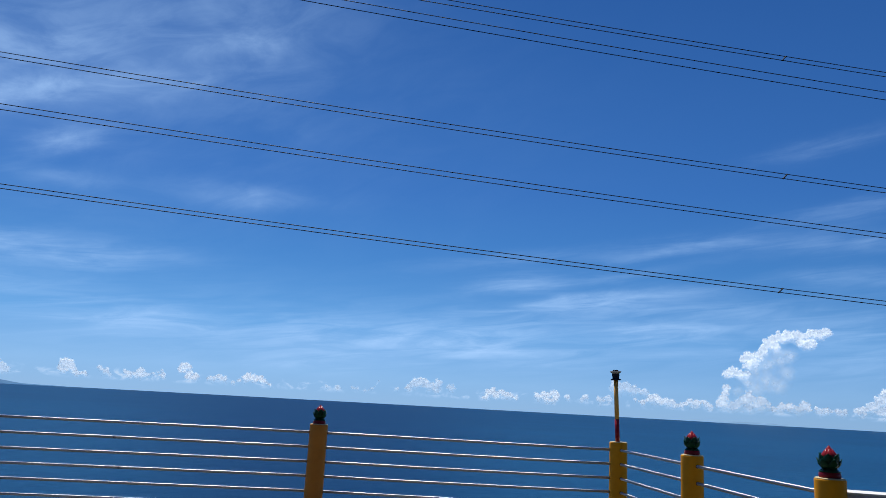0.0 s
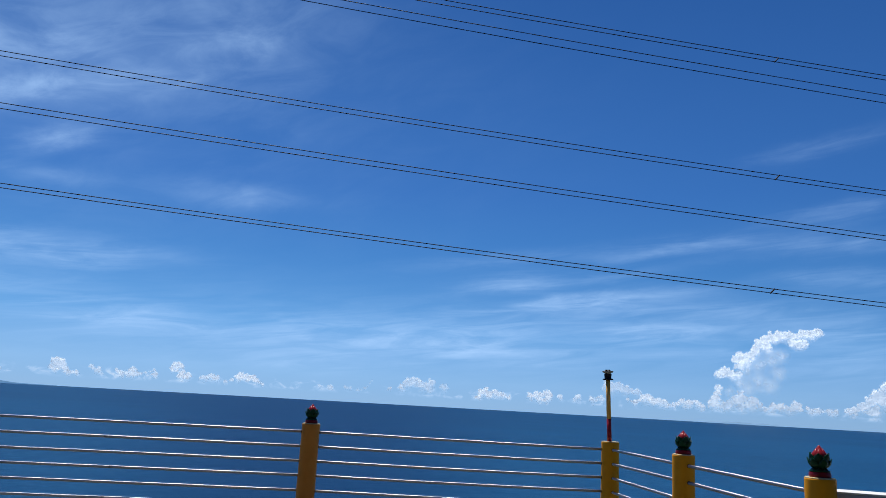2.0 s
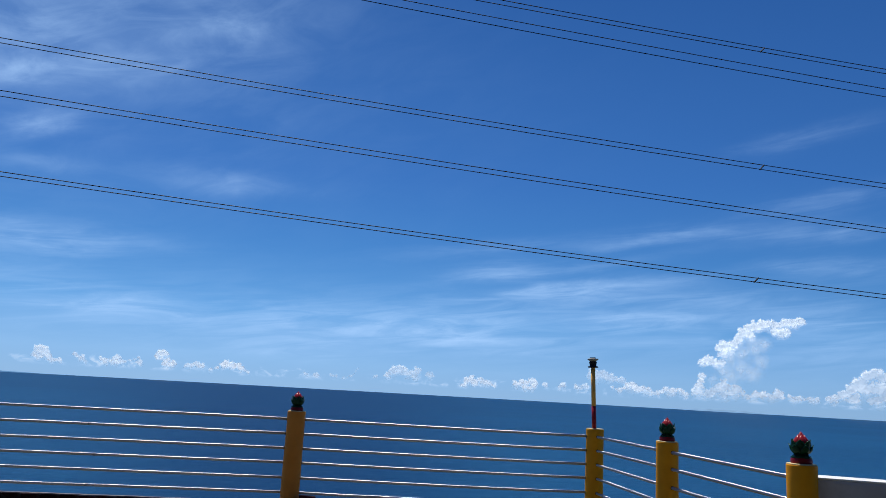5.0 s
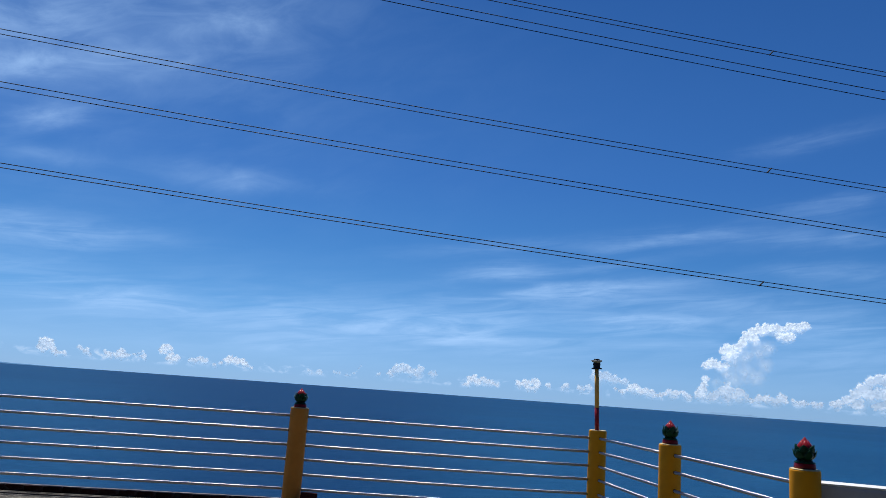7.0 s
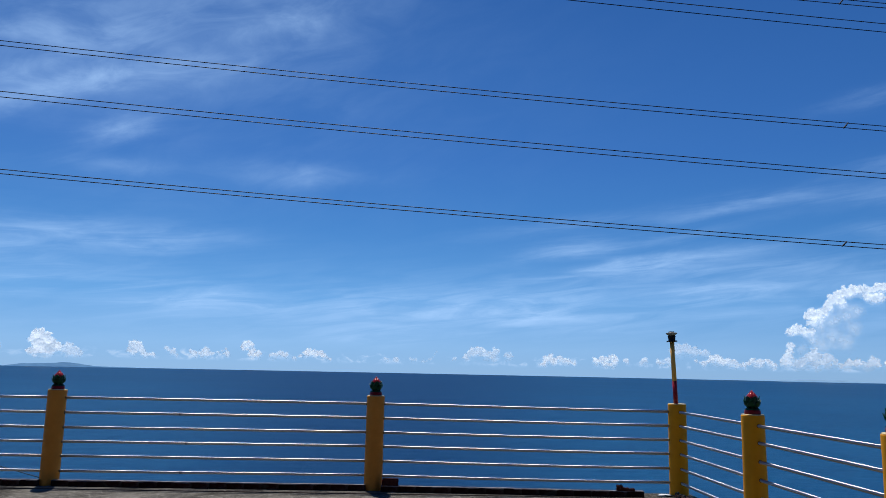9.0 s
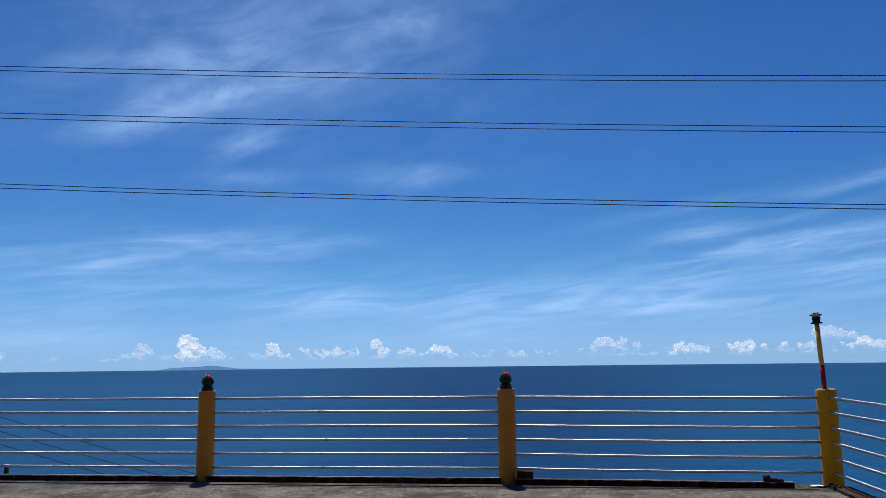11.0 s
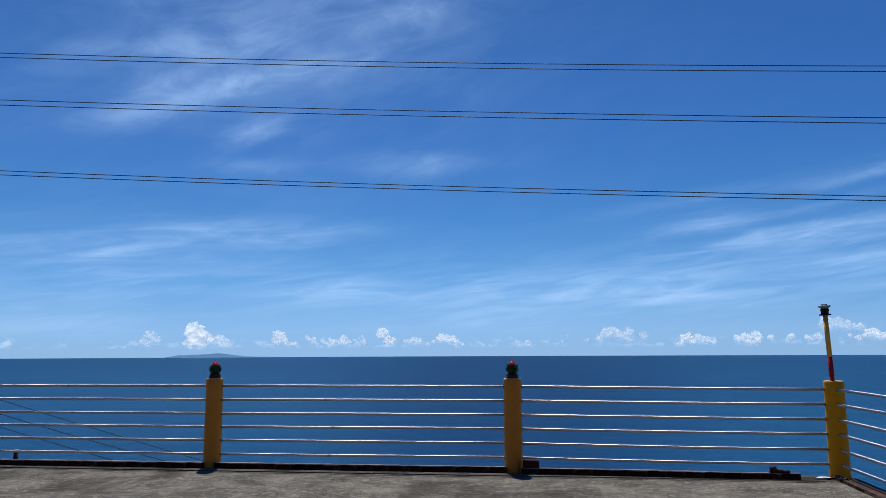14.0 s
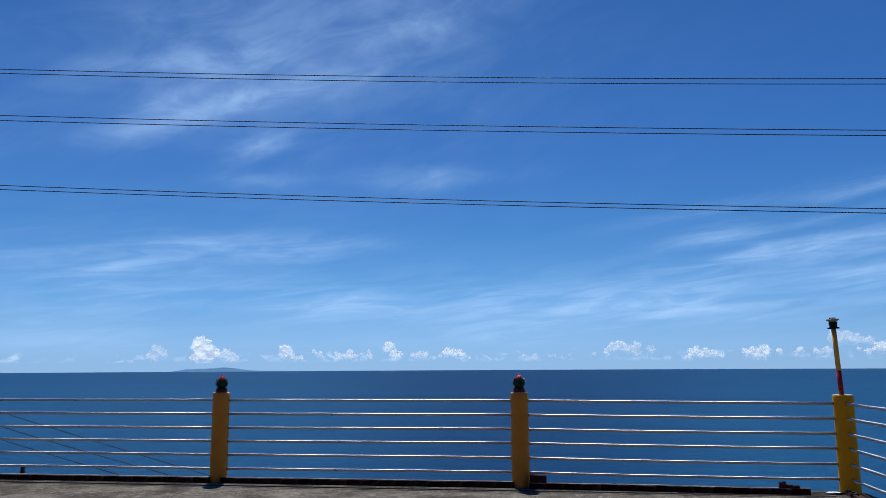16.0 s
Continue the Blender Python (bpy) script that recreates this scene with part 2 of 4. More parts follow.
M_LOOSE = material("broken_red_brick", (0.05, 0.012, 0.011), (0.09, 0.025, 0.02), 25, 0.9, bump=0.5, spec=0.1, stain=(0.08, 0.04, 0.035), stain_scale=12)
M_WHITE = material("shaded_wall_render", (0.48, 0.46, 0.48), (0.56, 0.54, 0.56), 6, 0.8, spec=0.15, bump=0.2, stain=(0.40, 0.38, 0.39), stain_scale=2, stain_amount=0.4)
M_WALL_TOP = material("sunlit_wall_top_paint", (0.74, 0.74, 0.73), (0.84, 0.84, 0.83), 20, 0.5, bump=0.3, stain=(0.6, 0.6, 0.58), stain_scale=6, stain_amount=0.3)
M_CABLE = material("conductor", (0.012, 0.014, 0.02), (0.02, 0.022, 0.03), 2, 0.62, 0.0, spec=0.3)
M_BLACK = material("black_plastic", (0.012, 0.012, 0.014), (0.025, 0.025, 0.028), 40, 0.6, spec=0.2)
M_LAMP = material("grey_lamp_lid", (0.3, 0.3, 0.28), (0.42, 0.42, 0.4), 30, 0.4)
M_PIPE = material("grey_pipe", (0.008, 0.011, 0.011), (0.018, 0.022, 0.022), 20, 0.7, spec=0.15)
M_SCRAP = material("white_scrap", (0.7, 0.72, 0.74), (0.85, 0.86, 0.86), 20, 0.5)
M_UNSEEN_WALL = material("unseen_dark_wall", (0.028, 0.028, 0.03), (0.05, 0.05, 0.052), 6, 0.9, bump=0.3, spec=0.1, stain=(0.02, 0.02, 0.02), stain_scale=0.8)
M_HILL = material("scrub_slope", (0.03, 0.05, 0.02), (0.07, 0.08, 0.035), 0.6, 0.95, bump=0.8, bump_scale=3)
M_COAST = material("pale_hazy_coast", (0.155, 0.27, 0.41), (0.165, 0.285, 0.425), 0.02, 1.0, spec=0.0)
M_ISLE = material("hazy_island", (0.075, 0.165, 0.30), (0.095, 0.20, 0.34), 0.02, 1.0, spec=0.0)


steel_tree = M_STEEL.node_tree
steel = steel_tree.nodes["Principled BSDF"]
steel_tree.links.remove(steel.inputs["Roughness"].links[0])
ring_way = steel_tree.nodes.new("ShaderNodeTangent")
ring_way.direction_type, ring_way.axis = "RADIAL", "X"
steel_tree.links.new(ring_way.outputs[0], steel.inputs["Tangent"])
steel.inputs["Anisotropic"].default_value, steel.inputs["Anisotropic Rotation"].default_value = 1.0, 0.25


def sea_material():
    m = bpy.data.materials.new("deep_sea_water")
    m.use_nodes = True
    nt = m.node_tree
    p = nt.nodes["Principled BSDF"]
    at = nt.nodes.new("ShaderNodeTexCoord").outputs["Object"]
    drift = noise_of(nt, at, 0.004, 6, 0.62, 0.3, (0.8, 1, 1))
    swell = noise_of(nt, at, 0.11, 7, 0.68, 0.2, (0.6, 1, 1))
    colour = blend(nt, ramp(nt, drift, 0.36, 0.64), (0.0034, 0.0425, 0.119), (0.0057, 0.058, 0.150))
    colour = blend(nt, ramp(nt, swell, 0.38, 0.70, 0, 0.55), colour, (0.009, 0.070, 0.165))
    ripple = noise_of(nt, at, 0.42, 4, 0.62, 0.3, (0.7, 1, 1))
    colour = blend(nt, ramp(nt, ripple, 0.44, 0.72, 0, 0.6), colour, (0.012, 0.084, 0.19))
    # shading put into the water colour: a broad darker lane along one bearing
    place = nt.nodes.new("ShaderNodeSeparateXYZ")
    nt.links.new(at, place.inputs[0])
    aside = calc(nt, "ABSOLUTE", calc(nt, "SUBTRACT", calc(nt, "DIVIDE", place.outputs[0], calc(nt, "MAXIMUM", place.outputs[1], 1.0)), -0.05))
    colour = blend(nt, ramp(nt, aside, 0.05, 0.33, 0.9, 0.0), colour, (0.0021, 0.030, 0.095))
    # the colour also darkens with distance out to sea
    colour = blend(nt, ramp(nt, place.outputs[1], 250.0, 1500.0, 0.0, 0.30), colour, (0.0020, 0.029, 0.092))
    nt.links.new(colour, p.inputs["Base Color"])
    p.inputs["Roughness"].default_value, p.inputs["Specular IOR Level"].default_value = 0.45, 0.02
    b = nt.nodes.new("ShaderNodeBump")
    b.inputs["Strength"].default_value, b.inputs["Distance"].default_value = 0.6, 0.6
    nt.links.new(swell, b.inputs["Height"])
    nt.links.new(b.outputs[0], p.inputs["Normal"])
    return m


def cloud_material(name, dense, soft, glow):
    """White vapour that scatters the light, dense in its core and ragged and thin towards its rim."""
    m = bpy.data.materials.new(name)
    m.use_nodes = True
    nt = m.node_tree
    nt.nodes.clear()
    place = nt.nodes.new("ShaderNodeSeparateXYZ")
    nt.links.new(nt.nodes.new("ShaderNodeNewGeometry").outputs["Position"], place.inputs[0])
    # billows of a few dozen metres, the same through the whole depth of the heap
    flat = nt.nodes.new("ShaderNodeCombineXYZ")
    nt.links.new(calc(nt, "MULTIPLY", calc(nt, "ARCTAN2", place.outputs[0], place.outputs[1]), 4300.0), flat.inputs[0])
    nt.links.new(place.outputs[2], flat.inputs[1])
    puff = noise_of(nt, flat.outputs[0], 0.032, 6, 0.55, 0.5)
    core, body = nt.nodes.new("ShaderNodeAttribute"), nt.nodes.new("ShaderNodeAttribute")
    core.attribute_name, body.attribute_name = "core", "body"
    # the thin parts are smoother than the dense ones
    uneven = calc(nt, "MULTIPLY", calc(nt, "SUBTRACT", puff, 0.5), calc(nt, "MULTIPLY_ADD", core.outputs["Fac"], 0.8 * soft, 0.2 * soft))
    full = calc(nt, "ADD", uneven, core.outputs["Fac"])
    relief = nt.nodes.new("ShaderNodeBump")
    relief.inputs["Strength"].default_value, relief.inputs["Distance"].default_value = 0.32, 30.0
    nt.links.new(puff, relief.inputs["Height"])
    d, tr, mix = nt.nodes.new("ShaderNodeBsdfDiffuse"), nt.nodes.new("ShaderNodeBsdfTranslucent"), nt.nodes.new("ShaderNodeMixShader")
    d.inputs[0].default_value = tr.inputs[0].default_value = (0.84, 0.85, 0.86, 1)
    nt.links.new(relief.outputs[0], d.inputs["Normal"])
    mix.inputs[0].default_value = 0.42
    nt.links.new(d.outputs[0], mix.inputs[1])
    nt.links.new(tr.outputs[0], mix.inputs[2])
    # an even glow of its own stands in for daylight scattered inside the vapour
    inner, lit = nt.nodes.new("ShaderNodeEmission"), nt.nodes.new("ShaderNodeAddShader")
    inner.inputs[0].default_value, inner.inputs[1].default_value = (0.74, 0.88, 1.0, 1), glow
    nt.links.new(mix.outputs[0], lit.inputs[0])
    nt.links.new(inner.outputs[0], lit.inputs[1])
    clear, veiled, last = nt.nodes.new("ShaderNodeBsdfTransparent"), nt.nodes.new("ShaderNodeMixShader"), nt.nodes.new("ShaderNodeOutputMaterial")
    nt.links.new(calc(nt, "MULTIPLY", ramp(nt, full, 0.05, 1.0, 0.0, dense), body.outputs["Fac"]), veiled.inputs[0])
    nt.links.new(clear.outputs[0], veiled.inputs[1])
    nt.links.new(lit.outputs[0], veiled.inputs[2])
    nt.links.new(veiled.outputs[0], last.inputs[0])
    return m


M_SEA = sea_material()
M_CLOUD = cloud_material("cloud_vapour", 0.80, 0.95, 0.42)
M_SMALL_CLOUD = cloud_material("small_cloud_vapour", 0.50, 1.1, 0.40)
M_THIN_CLOUD = cloud_material("hazy_cloud_vapour", 0.32, 1.5, 0.40)


# ---- building blocks ----
def mesh_of(name, bm, mat, smooth=False):
    me = bpy.data.meshes.new(name)
    bm.to_mesh(me)
    bm.free()
    me.materials.append(mat)
    if smooth:
        me.polygons.foreach_set("use_smooth", [True] * len(me.polygons))
    return me


def part(name, bm, mat, parent=None, label="", smooth=False):
    """One mesh object out of a bmesh, under a thing or a part."""
    ob = new(name, mesh_of(name, bm, mat, smooth))
    ob.parent = parent
    if label:
        ob["label"] = label
    return ob


def block(bm, size, at=(0, 0, 0), turn=None, bevel=0.0):
    m = Matrix.Translation(at) @ (turn if turn is not None else Matrix()) @ Matrix.Diagonal((*size, 1))
    made = bmesh.ops.create_cube(bm, size=1, matrix=m)
    if bevel:
        edges = list({e for v in made["verts"] for e in v.link_edges})
        bmesh.ops.bevel(bm, geom=edges, offset=bevel, segments=2, affect="EDGES", profile=0.6)
    return bm


def lathe(bm, outline, sides=32):
    """Turn an outline of (radius, height) round the z axis; closed at ends of radius 0."""
    rings = []
    for r, z in outline:
        if r <= 1e-6:
            rings.append([bm.verts.new((0, 0, z))])
        else:
            rings.append([bm.verts.new((r * math.cos(2 * math.pi * i / sides), r * math.sin(2 * math.pi * i / sides), z)) for i in range(sides)])
    for a, b in zip(rings, rings[1:]):
        for i in range(sides):
            j = (i + 1) % sides
            if len(a) == 1:
                bm.faces.new((a[0], b[j], b[i]))
            elif len(b) == 1:
                bm.faces.new((a[i], a[j], b[0]))
            else:
                bm.faces.new((a[i], a[j], b[j], b[i]))
    bmesh.ops.recalc_face_normals(bm, faces=bm.faces)
    return bm


def tube(bm, points, radius, sides=12):
    """A round bar through the points, closed at both ends."""
    pts = [Vector(p) for p in points]
    rings = []
    for i, p in enumerate(pts):
        d = (pts[min(i + 1, len(pts) - 1)] - pts[max(i - 1, 0)]).normalized()
        side = d.cross(Vector((0, 0, 1)))
        side = side.normalized() if side.length > 1e-4 else Vector((1, 0, 0))
        up = side.cross(d)
        rings.append([bm.verts.new(p + radius * (math.cos(2 * math.pi * k / sides) * side + math.sin(2 * math.pi * k / sides) * up)) for k in range(sides)])
    for a, b in zip(rings, rings[1:]):
        for k in range(sides):
            bm.faces.new((a[k], a[(k + 1) % sides], b[(k + 1) % sides], b[k]))
    bm.faces.new(rings[0][::-1])
    bm.faces.new(rings[-1])
    bmesh.ops.recalc_face_normals(bm, faces=bm.faces)
    return bm


# ---- large structure ----
SEA_Z, SEA_R = -19.6, 4850.0
bm = bmesh.new()
lathe(bm, [(0, 0)] + [(SEA_R * k ** 3, 0) for k in (0.1, 0.2, 0.35, 0.5, 0.7, 0.85, 1.0)], 160)
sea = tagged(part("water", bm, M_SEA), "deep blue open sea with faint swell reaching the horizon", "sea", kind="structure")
sea.location.z = SEA_Z

bm = bmesh.new()
block(bm, (13.6, 16.2, 0.35), (-3.15, 2.12, -0.175), bevel=0.02)
tagged(part("floor", bm, M_CONCRETE), "weathered grey concrete terrace floor with pale worn patches", "floor", kind="structure")
bm = bmesh.new()
block(bm, (12.4, 0.022, 0.010), (-3.0, 9.80, 0.001), bevel=0.003)
tagged(part("trim", bm, M_MORTAR), "thin dark mortar strip in the concrete floor", "floor strip", kind="structure")

# the slope on which the terrace stands
bm = bmesh.new()
rows_y = [-40, -6, 10.0, 16, 26, 40, 62]
rows_z = [-0.5, -0.5, -0.5, -4.5, -10, -16, -20]
grid = [[bm.verts.new((x, y, z + (0 if z > -1 else 0.6 * noise.noise((x * 0.1, y * 0.1, 0))))) for x in range(-60, 61, 10)] for y, z in zip(rows_y, rows_z)]
for a, b in zip(grid, grid[1:]):
    for i in range(len(a) - 1):
        bm.faces.new((a[i], a[i + 1], b[i + 1], b[i]))
tagged(part("ground", bm, M_HILL), "steep scrub covered slope falling from the terrace to the sea", "slope", kind="structure")

# the low white wall beyond the last post; shade is put into its face colour
WALL_A, WALL_B, WALL_Z = Vector((3.70, 5.72, 0)), Vector((8.0, 4.05, 0)), 1.012
wall_way = (WALL_B - WALL_A).normalized()
wall_turn = wall_way.to_track_quat("X", "Z").to_matrix().to_4x4()
bm = bmesh.new()
block(bm, ((WALL_B - WALL_A).length, 0.28, WALL_Z + 0.5), (WALL_A + WALL_B) / 2 + Vector((0, 0, WALL_Z / 2 - 0.25)) + wall_turn @ Vector((0, 0.14, 0)), wall_turn, 0.025)
parapet = tagged(part("wall_east", bm, M_WHITE), "low white parapet wall, its face greyed for shade under a thin bright top", "wall", kind="structure")
# its top gets a whiter strip, so the sunlight there is partly colour
bm = bmesh.new()
block(bm, ((WALL_B - WALL_A).length - 0.06, 0.27, 0.016), (WALL_A + WALL_B) / 2 + Vector((0, 0, WALL_Z + 0.004)) + wall_turn @ Vector((0, 0.14, 0)), wall_turn, 0.006)
part("coping", bm, M_WALL_TOP, parapet, "white painted wall top, whiter than the face to read as sunlit")

# an added wall, never in view, cuts skylight and darkens the rails' reflections
bm = bmesh.new()
block(bm, (24.0, 0.3, 9.0), (-1.15, -2.4, 4.5), bevel=0.02)
tagged(part("wall_unseen", bm, M_UNSEEN_WALL), "plain dark wall added out of view behind the terrace to cut skylight", "wall", kind="structure")

# the far island
bm = bmesh.new()
D = 4700
outline = [(-27.4, 0), (-26.6, 0.15), (-25.9, 0.19), (-25.3, 0.21), (-24.5, 0.22), (-23.9, 0.28), (-23.3, 0.25), (-22.7, 0.15), (-22.2, 0.07), (-21.2, 0.03), (-19.5, 0)]
front, crest = [], []
for k in range(61):
    a = outline[0][0] + (outline[-1][0] - outline[0][0]) * k / 60
    h = float(np.interp(a, [p[0] for p in outline], [p[1] for p in outline]))
    h = max(0.0, h * 0.92 + 0.04 * min(1.0, h * 5) * noise.noise((a * 2.3, 0.4, 0)))
    u = Vector((math.sin(radians(a)), math.cos(radians(a)), 0))
    front.append(bm.verts.new(u * (D - 120) + Vector((0, 0, SEA_Z))))
    crest.append(bm.verts.new(u * D + Vector((0, 0, SEA_Z + 2 + D * math.tan(radians(h))))))
for i in range(len(front) - 1):
    bm.faces.new((front[i], front[i + 1], crest[i + 1], crest[i]))
tagged(part("backdrop", bm, M_ISLE), "low hazy blue island on the horizon", "island", kind="structure")

# a fainter coast beneath the tall clouds
bm = bmesh.new()
front, crest = [], []
for k in range(41):
    a = 25.2 + 5.2 * k / 40
    h = 0.13 * math.sin(math.pi * k / 40) ** 0.7 * (0.75 + 0.5 * noise.noise((a * 1.7, 2.2, 0)))
    u = Vector((math.sin(radians(a)), math.cos(radians(a)), 0))
    front.append(bm.verts.new(u * (D - 100) + Vector((0, 0, SEA_Z))))
    crest.append(bm.verts.new(u * (D + 40) + Vector((0, 0, SEA_Z + 2 + D * math.tan(radians(h))))))
for i in range(len(front) - 1):
    bm.faces.new((front[i], front[i + 1], crest[i + 1], crest[i]))
tagged(part("backdrop", bm, M_COAST), "very faint pale blue coast on the horizon", "coast", kind="structure")


# ---- railing posts ----
def petal(bm, angle, outline, width, thick, curl=0.35):
    """A leaf bent along an outline of (radius, height), pointed at its tip, with a real thickness."""
    n = len(outline)
    layers = []
    for side in (0, 1):
        rows = []
        for i, (r, z) in enumerate(outline):
            s = i / (n - 1)
            half = width * (math.sin(math.pi * (0.18 + 0.82 * s)) ** 0.7 if s < 0.999 else 0.02)
            row = []
            for k in (-1, -0.5, 0, 0.5, 1):
                a = angle + k * half / max(r, 0.02)
                rr = r - thick * side - curl * half * k * k * 0.3
                row.append(bm.verts.new((rr * math.cos(a), rr * math.sin(a), z - 0.15 * half * k * k)))
            rows.append(row)
        layers.append(rows)
    for rows, flip in zip(layers, (False, True)):
        for a, b in zip(rows, rows[1:]):
            for k in range(4):
                f = (a[k], a[k + 1], b[k + 1], b[k])
                bm.faces.new(f[::-1] if flip else f)
    o, i_ = layers
    rim_o = [r[0] for r in o] + o[-1][1:] + [r[4] for r in o[-2::-1]] + o[0][3:0:-1]
    rim_i = [r[0] for r in i_] + i_[-1][1:] + [r[4] for r in i_[-2::-1]] + i_[0][3:0:-1]
    for k in range(len(rim_o)):
        j = (k + 1) % len(rim_o)
        bm.faces.new((rim_o[k], rim_i[k], rim_i[j], rim_o[j]))
    bmesh.ops.recalc_face_normals(bm, faces=bm.faces)
    return bm


def shaft_mesh(height, radius):
    bm = bmesh.new()
    ring = [(0, -0.02), (radius + 0.004, -0.02), (radius + 0.004, 0.01), (radius + 0.002, 0.05)]
    ring += [(radius + 0.0015 * math.sin(7 * k), 0.05 + (height - 0.1) * k / 8) for k in range(1, 8)]
    ring += [(radius, height - 0.012), (radius - 0.001, height - 0.004), (radius - 0.005, height), (0, height + 0.002)]
    return lathe(bm, ring, 40)


def finial_on(post, height, size=1.0, turn=0.0):
    """A painted lotus: red ring, green foot, three rows of green leaves and a red bud."""
    bm = lathe(bmesh.new(), [(0, 0), (0.074, 0), (0.077, 0.010), (0.076, 0.034), (0.070, 0.044), (0, 0.044)], 28)
    lotus = part("finial", bm, M_MAROON, post, "painted lotus finial with a dark red ring, green leaves and red bud", True)
    lotus.location, lotus.scale, lotus.rotation_euler.z = (0, 0, height), (1.04 * size, 1.04 * size, 0.95 * size), turn
    bm = lathe(bmesh.new(), [(0, 0.042), (0.069, 0.042), (0.075, 0.048), (0.064, 0.056), (0.050, 0.068), (0.046, 0.080), (0.060, 0.10), (0.064, 0.125), (0.060, 0.15), (0.04, 0.166), (0, 0.168)], 28)
    part("foot", bm, M_GREEN, lotus, "dark green foot and cup", True)
    low = mesh_of("leaf", petal(bmesh.new(), 0, [(0.046, 0.072), (0.064, 0.084), (0.078, 0.106), (0.082, 0.130), (0.088, 0.152)], 0.045, 0.007), M_GREEN, True)
    high = mesh_of("leaf", petal(bmesh.new(), 0, [(0.058, 0.10), (0.070, 0.125), (0.073, 0.150), (0.072, 0.172), (0.076, 0.192)], 0.043, 0.007), M_GREEN, True)
    bud = mesh_of("bud_petal", petal(bmesh.new(), 0, [(0.052, 0.14), (0.060, 0.163), (0.054, 0.186), (0.040, 0.206), (0.024, 0.228)], 0.046, 0.006), M_RED, True)
    for me, count, start in ((low, 6, 0.0), (high, 6, math.pi / 6), (bud, 5, 0.2)):
        for k in range(count):
            leaf = new(me.name.split(".")[0], me)
            leaf.parent, leaf.rotation_euler.z = lotus, start + 2 * math.pi * k / count
    skirt = mesh_of("skirt_leaf", petal(bmesh.new(), 0, [(0.050, 0.074), (0.058, 0.064), (0.068, 0.055), (0.080, 0.047)], 0.030, 0.006), M_GREEN, True)
    for k in range(8):
        leaf = new("skirt_leaf", skirt)
        leaf.parent, leaf.rotation_euler.z = lotus, 2 * math.pi * k / 8
    bm = lathe(bmesh.new(), [(0, 0.14), (0.042, 0.14), (0.046, 0.17), (0.039, 0.196), (0.024, 0.222), (0.008, 0.246), (0, 0.255)], 7)
    part("bud", bm, M_RED, lotus, "pointed red bud", True)
    return lotus


def railing_post(x, y, height, radius, label, paint, finial=True, turn=0.0):
    post = tagged(new("railing_post"), label, "post", "railing posts")
    post.location = (x, y, 0)
    part("shaft", shaft_mesh(height, radius), paint, post, smooth=True)
    # a thin disc, paler than the shaft, lies on top
    top = lathe(bmesh.new(), [(0, 0), (radius - 0.004, 0), (radius - 0.004, 0.005), (radius - 0.010, 0.009), (0, 0.010)], 40)
    part("top", top, M_TOP, post, "pale disc on the post top").location.z = height
    if finial:
        finial_on(post, height + 0.010, 1.0, turn)
    return post


POSTS = {"w": (-8.58, 10.17, 1.17, 0.115), "a": (-4.52, 10.165, 1.17, 0.115), "b": (-0.455, 10.15, 1.17, 0.115), "c": (3.479, 10.125, 1.140, 0.117),
         "d": (3.475, 7.835, 1.132, 0.114), "e": (3.63, 5.715, 1.113, 0.114)}
for key, turn in (("w", 0.3), ("a", 0.1), ("b", 0.25)):
    railing_post(*POSTS[key], "round faded orange concrete post with a painted lotus on top", M_OCHRE, True, turn)
for key, turn in (("d", 0.0), ("e", 0.4)):
    railing_post(*POSTS[key], "round bright yellow concrete post with a painted lotus on top", M_POST, True, turn)
corner = railing_post(*POSTS["c"], "round yellow corner post carrying a thin painted lamp pole", M_POST, False)

# the warning lamp on its pole
px, py, pz = POSTS["c"][:3]
lamp_pole = tagged(new("lamp_pole"), "thin red and yellow pole with a small lamp on top", "lamp pole")
lamp_pole.location = (px - 0.028, py - 0.045, pz + 0.009)
lamp_pole.matrix_basis = lamp_pole.matrix_basis @ Matrix.Rotation(radians(-2.2), 4, "Y")
part("lower_pole", lathe(bmesh.new(), [(0, 0), (0.030, 0), (0.030, 0.292), (0, 0.292)], 20), M_RED, lamp_pole, "red painted lower length", True)
part("upper_pole", lathe(bmesh.new(), [(0, 0.292), (0.029, 0.292), (0.028, 0.805), (0, 0.805)], 20), M_PALE, lamp_pole, "pale yellow painted upper length", True)
lamp = part("lamp", lathe(bmesh.new(), [(0, 0.80), (0.068, 0.80), (0.070, 0.808), (0.064, 0.816), (0.044, 0.82), (0.046, 0.85), (0.052, 0.872), (0.040, 0.886), (0, 0.886)], 24), M_BLACK, lamp_pole, "small black lamp body with a flange", True)
part("lid", lathe(bmesh.new(), [(0, 0.884), (0.040, 0.884), (0.072, 0.905), (0.074, 0.917), (0.068, 0.920), (0, 0.922)], 24), M_LAMP, lamp, "grey disc lid", True)
bm = bmesh.new()
block(bm, (0.07, 0.03, 0.016), (0, 0, 0.929), bevel=0.004)
part("knob", bm, M_BLACK, lamp)


# ---- rails ----
RAIL_R = 0.017
LEVELS = {"w": (1.075, 0.894, 0.708, 0.531, 0.351, 0.169), "a": (1.076, 0.892, 0.706, 0.529, 0.351, 0.167), "b": (1.073, 0.892, 0.713, 0.538, 0.355, 0.177),
          "c": (1.043, 0.864, 0.685, 0.510, 0.327, 0.151), "d": (1.032, 0.866, 0.683, 0.508, 0.333, 0.153), "e": (1.004, 0.826, 0.644, 0.464, 0.284, 0.104)}


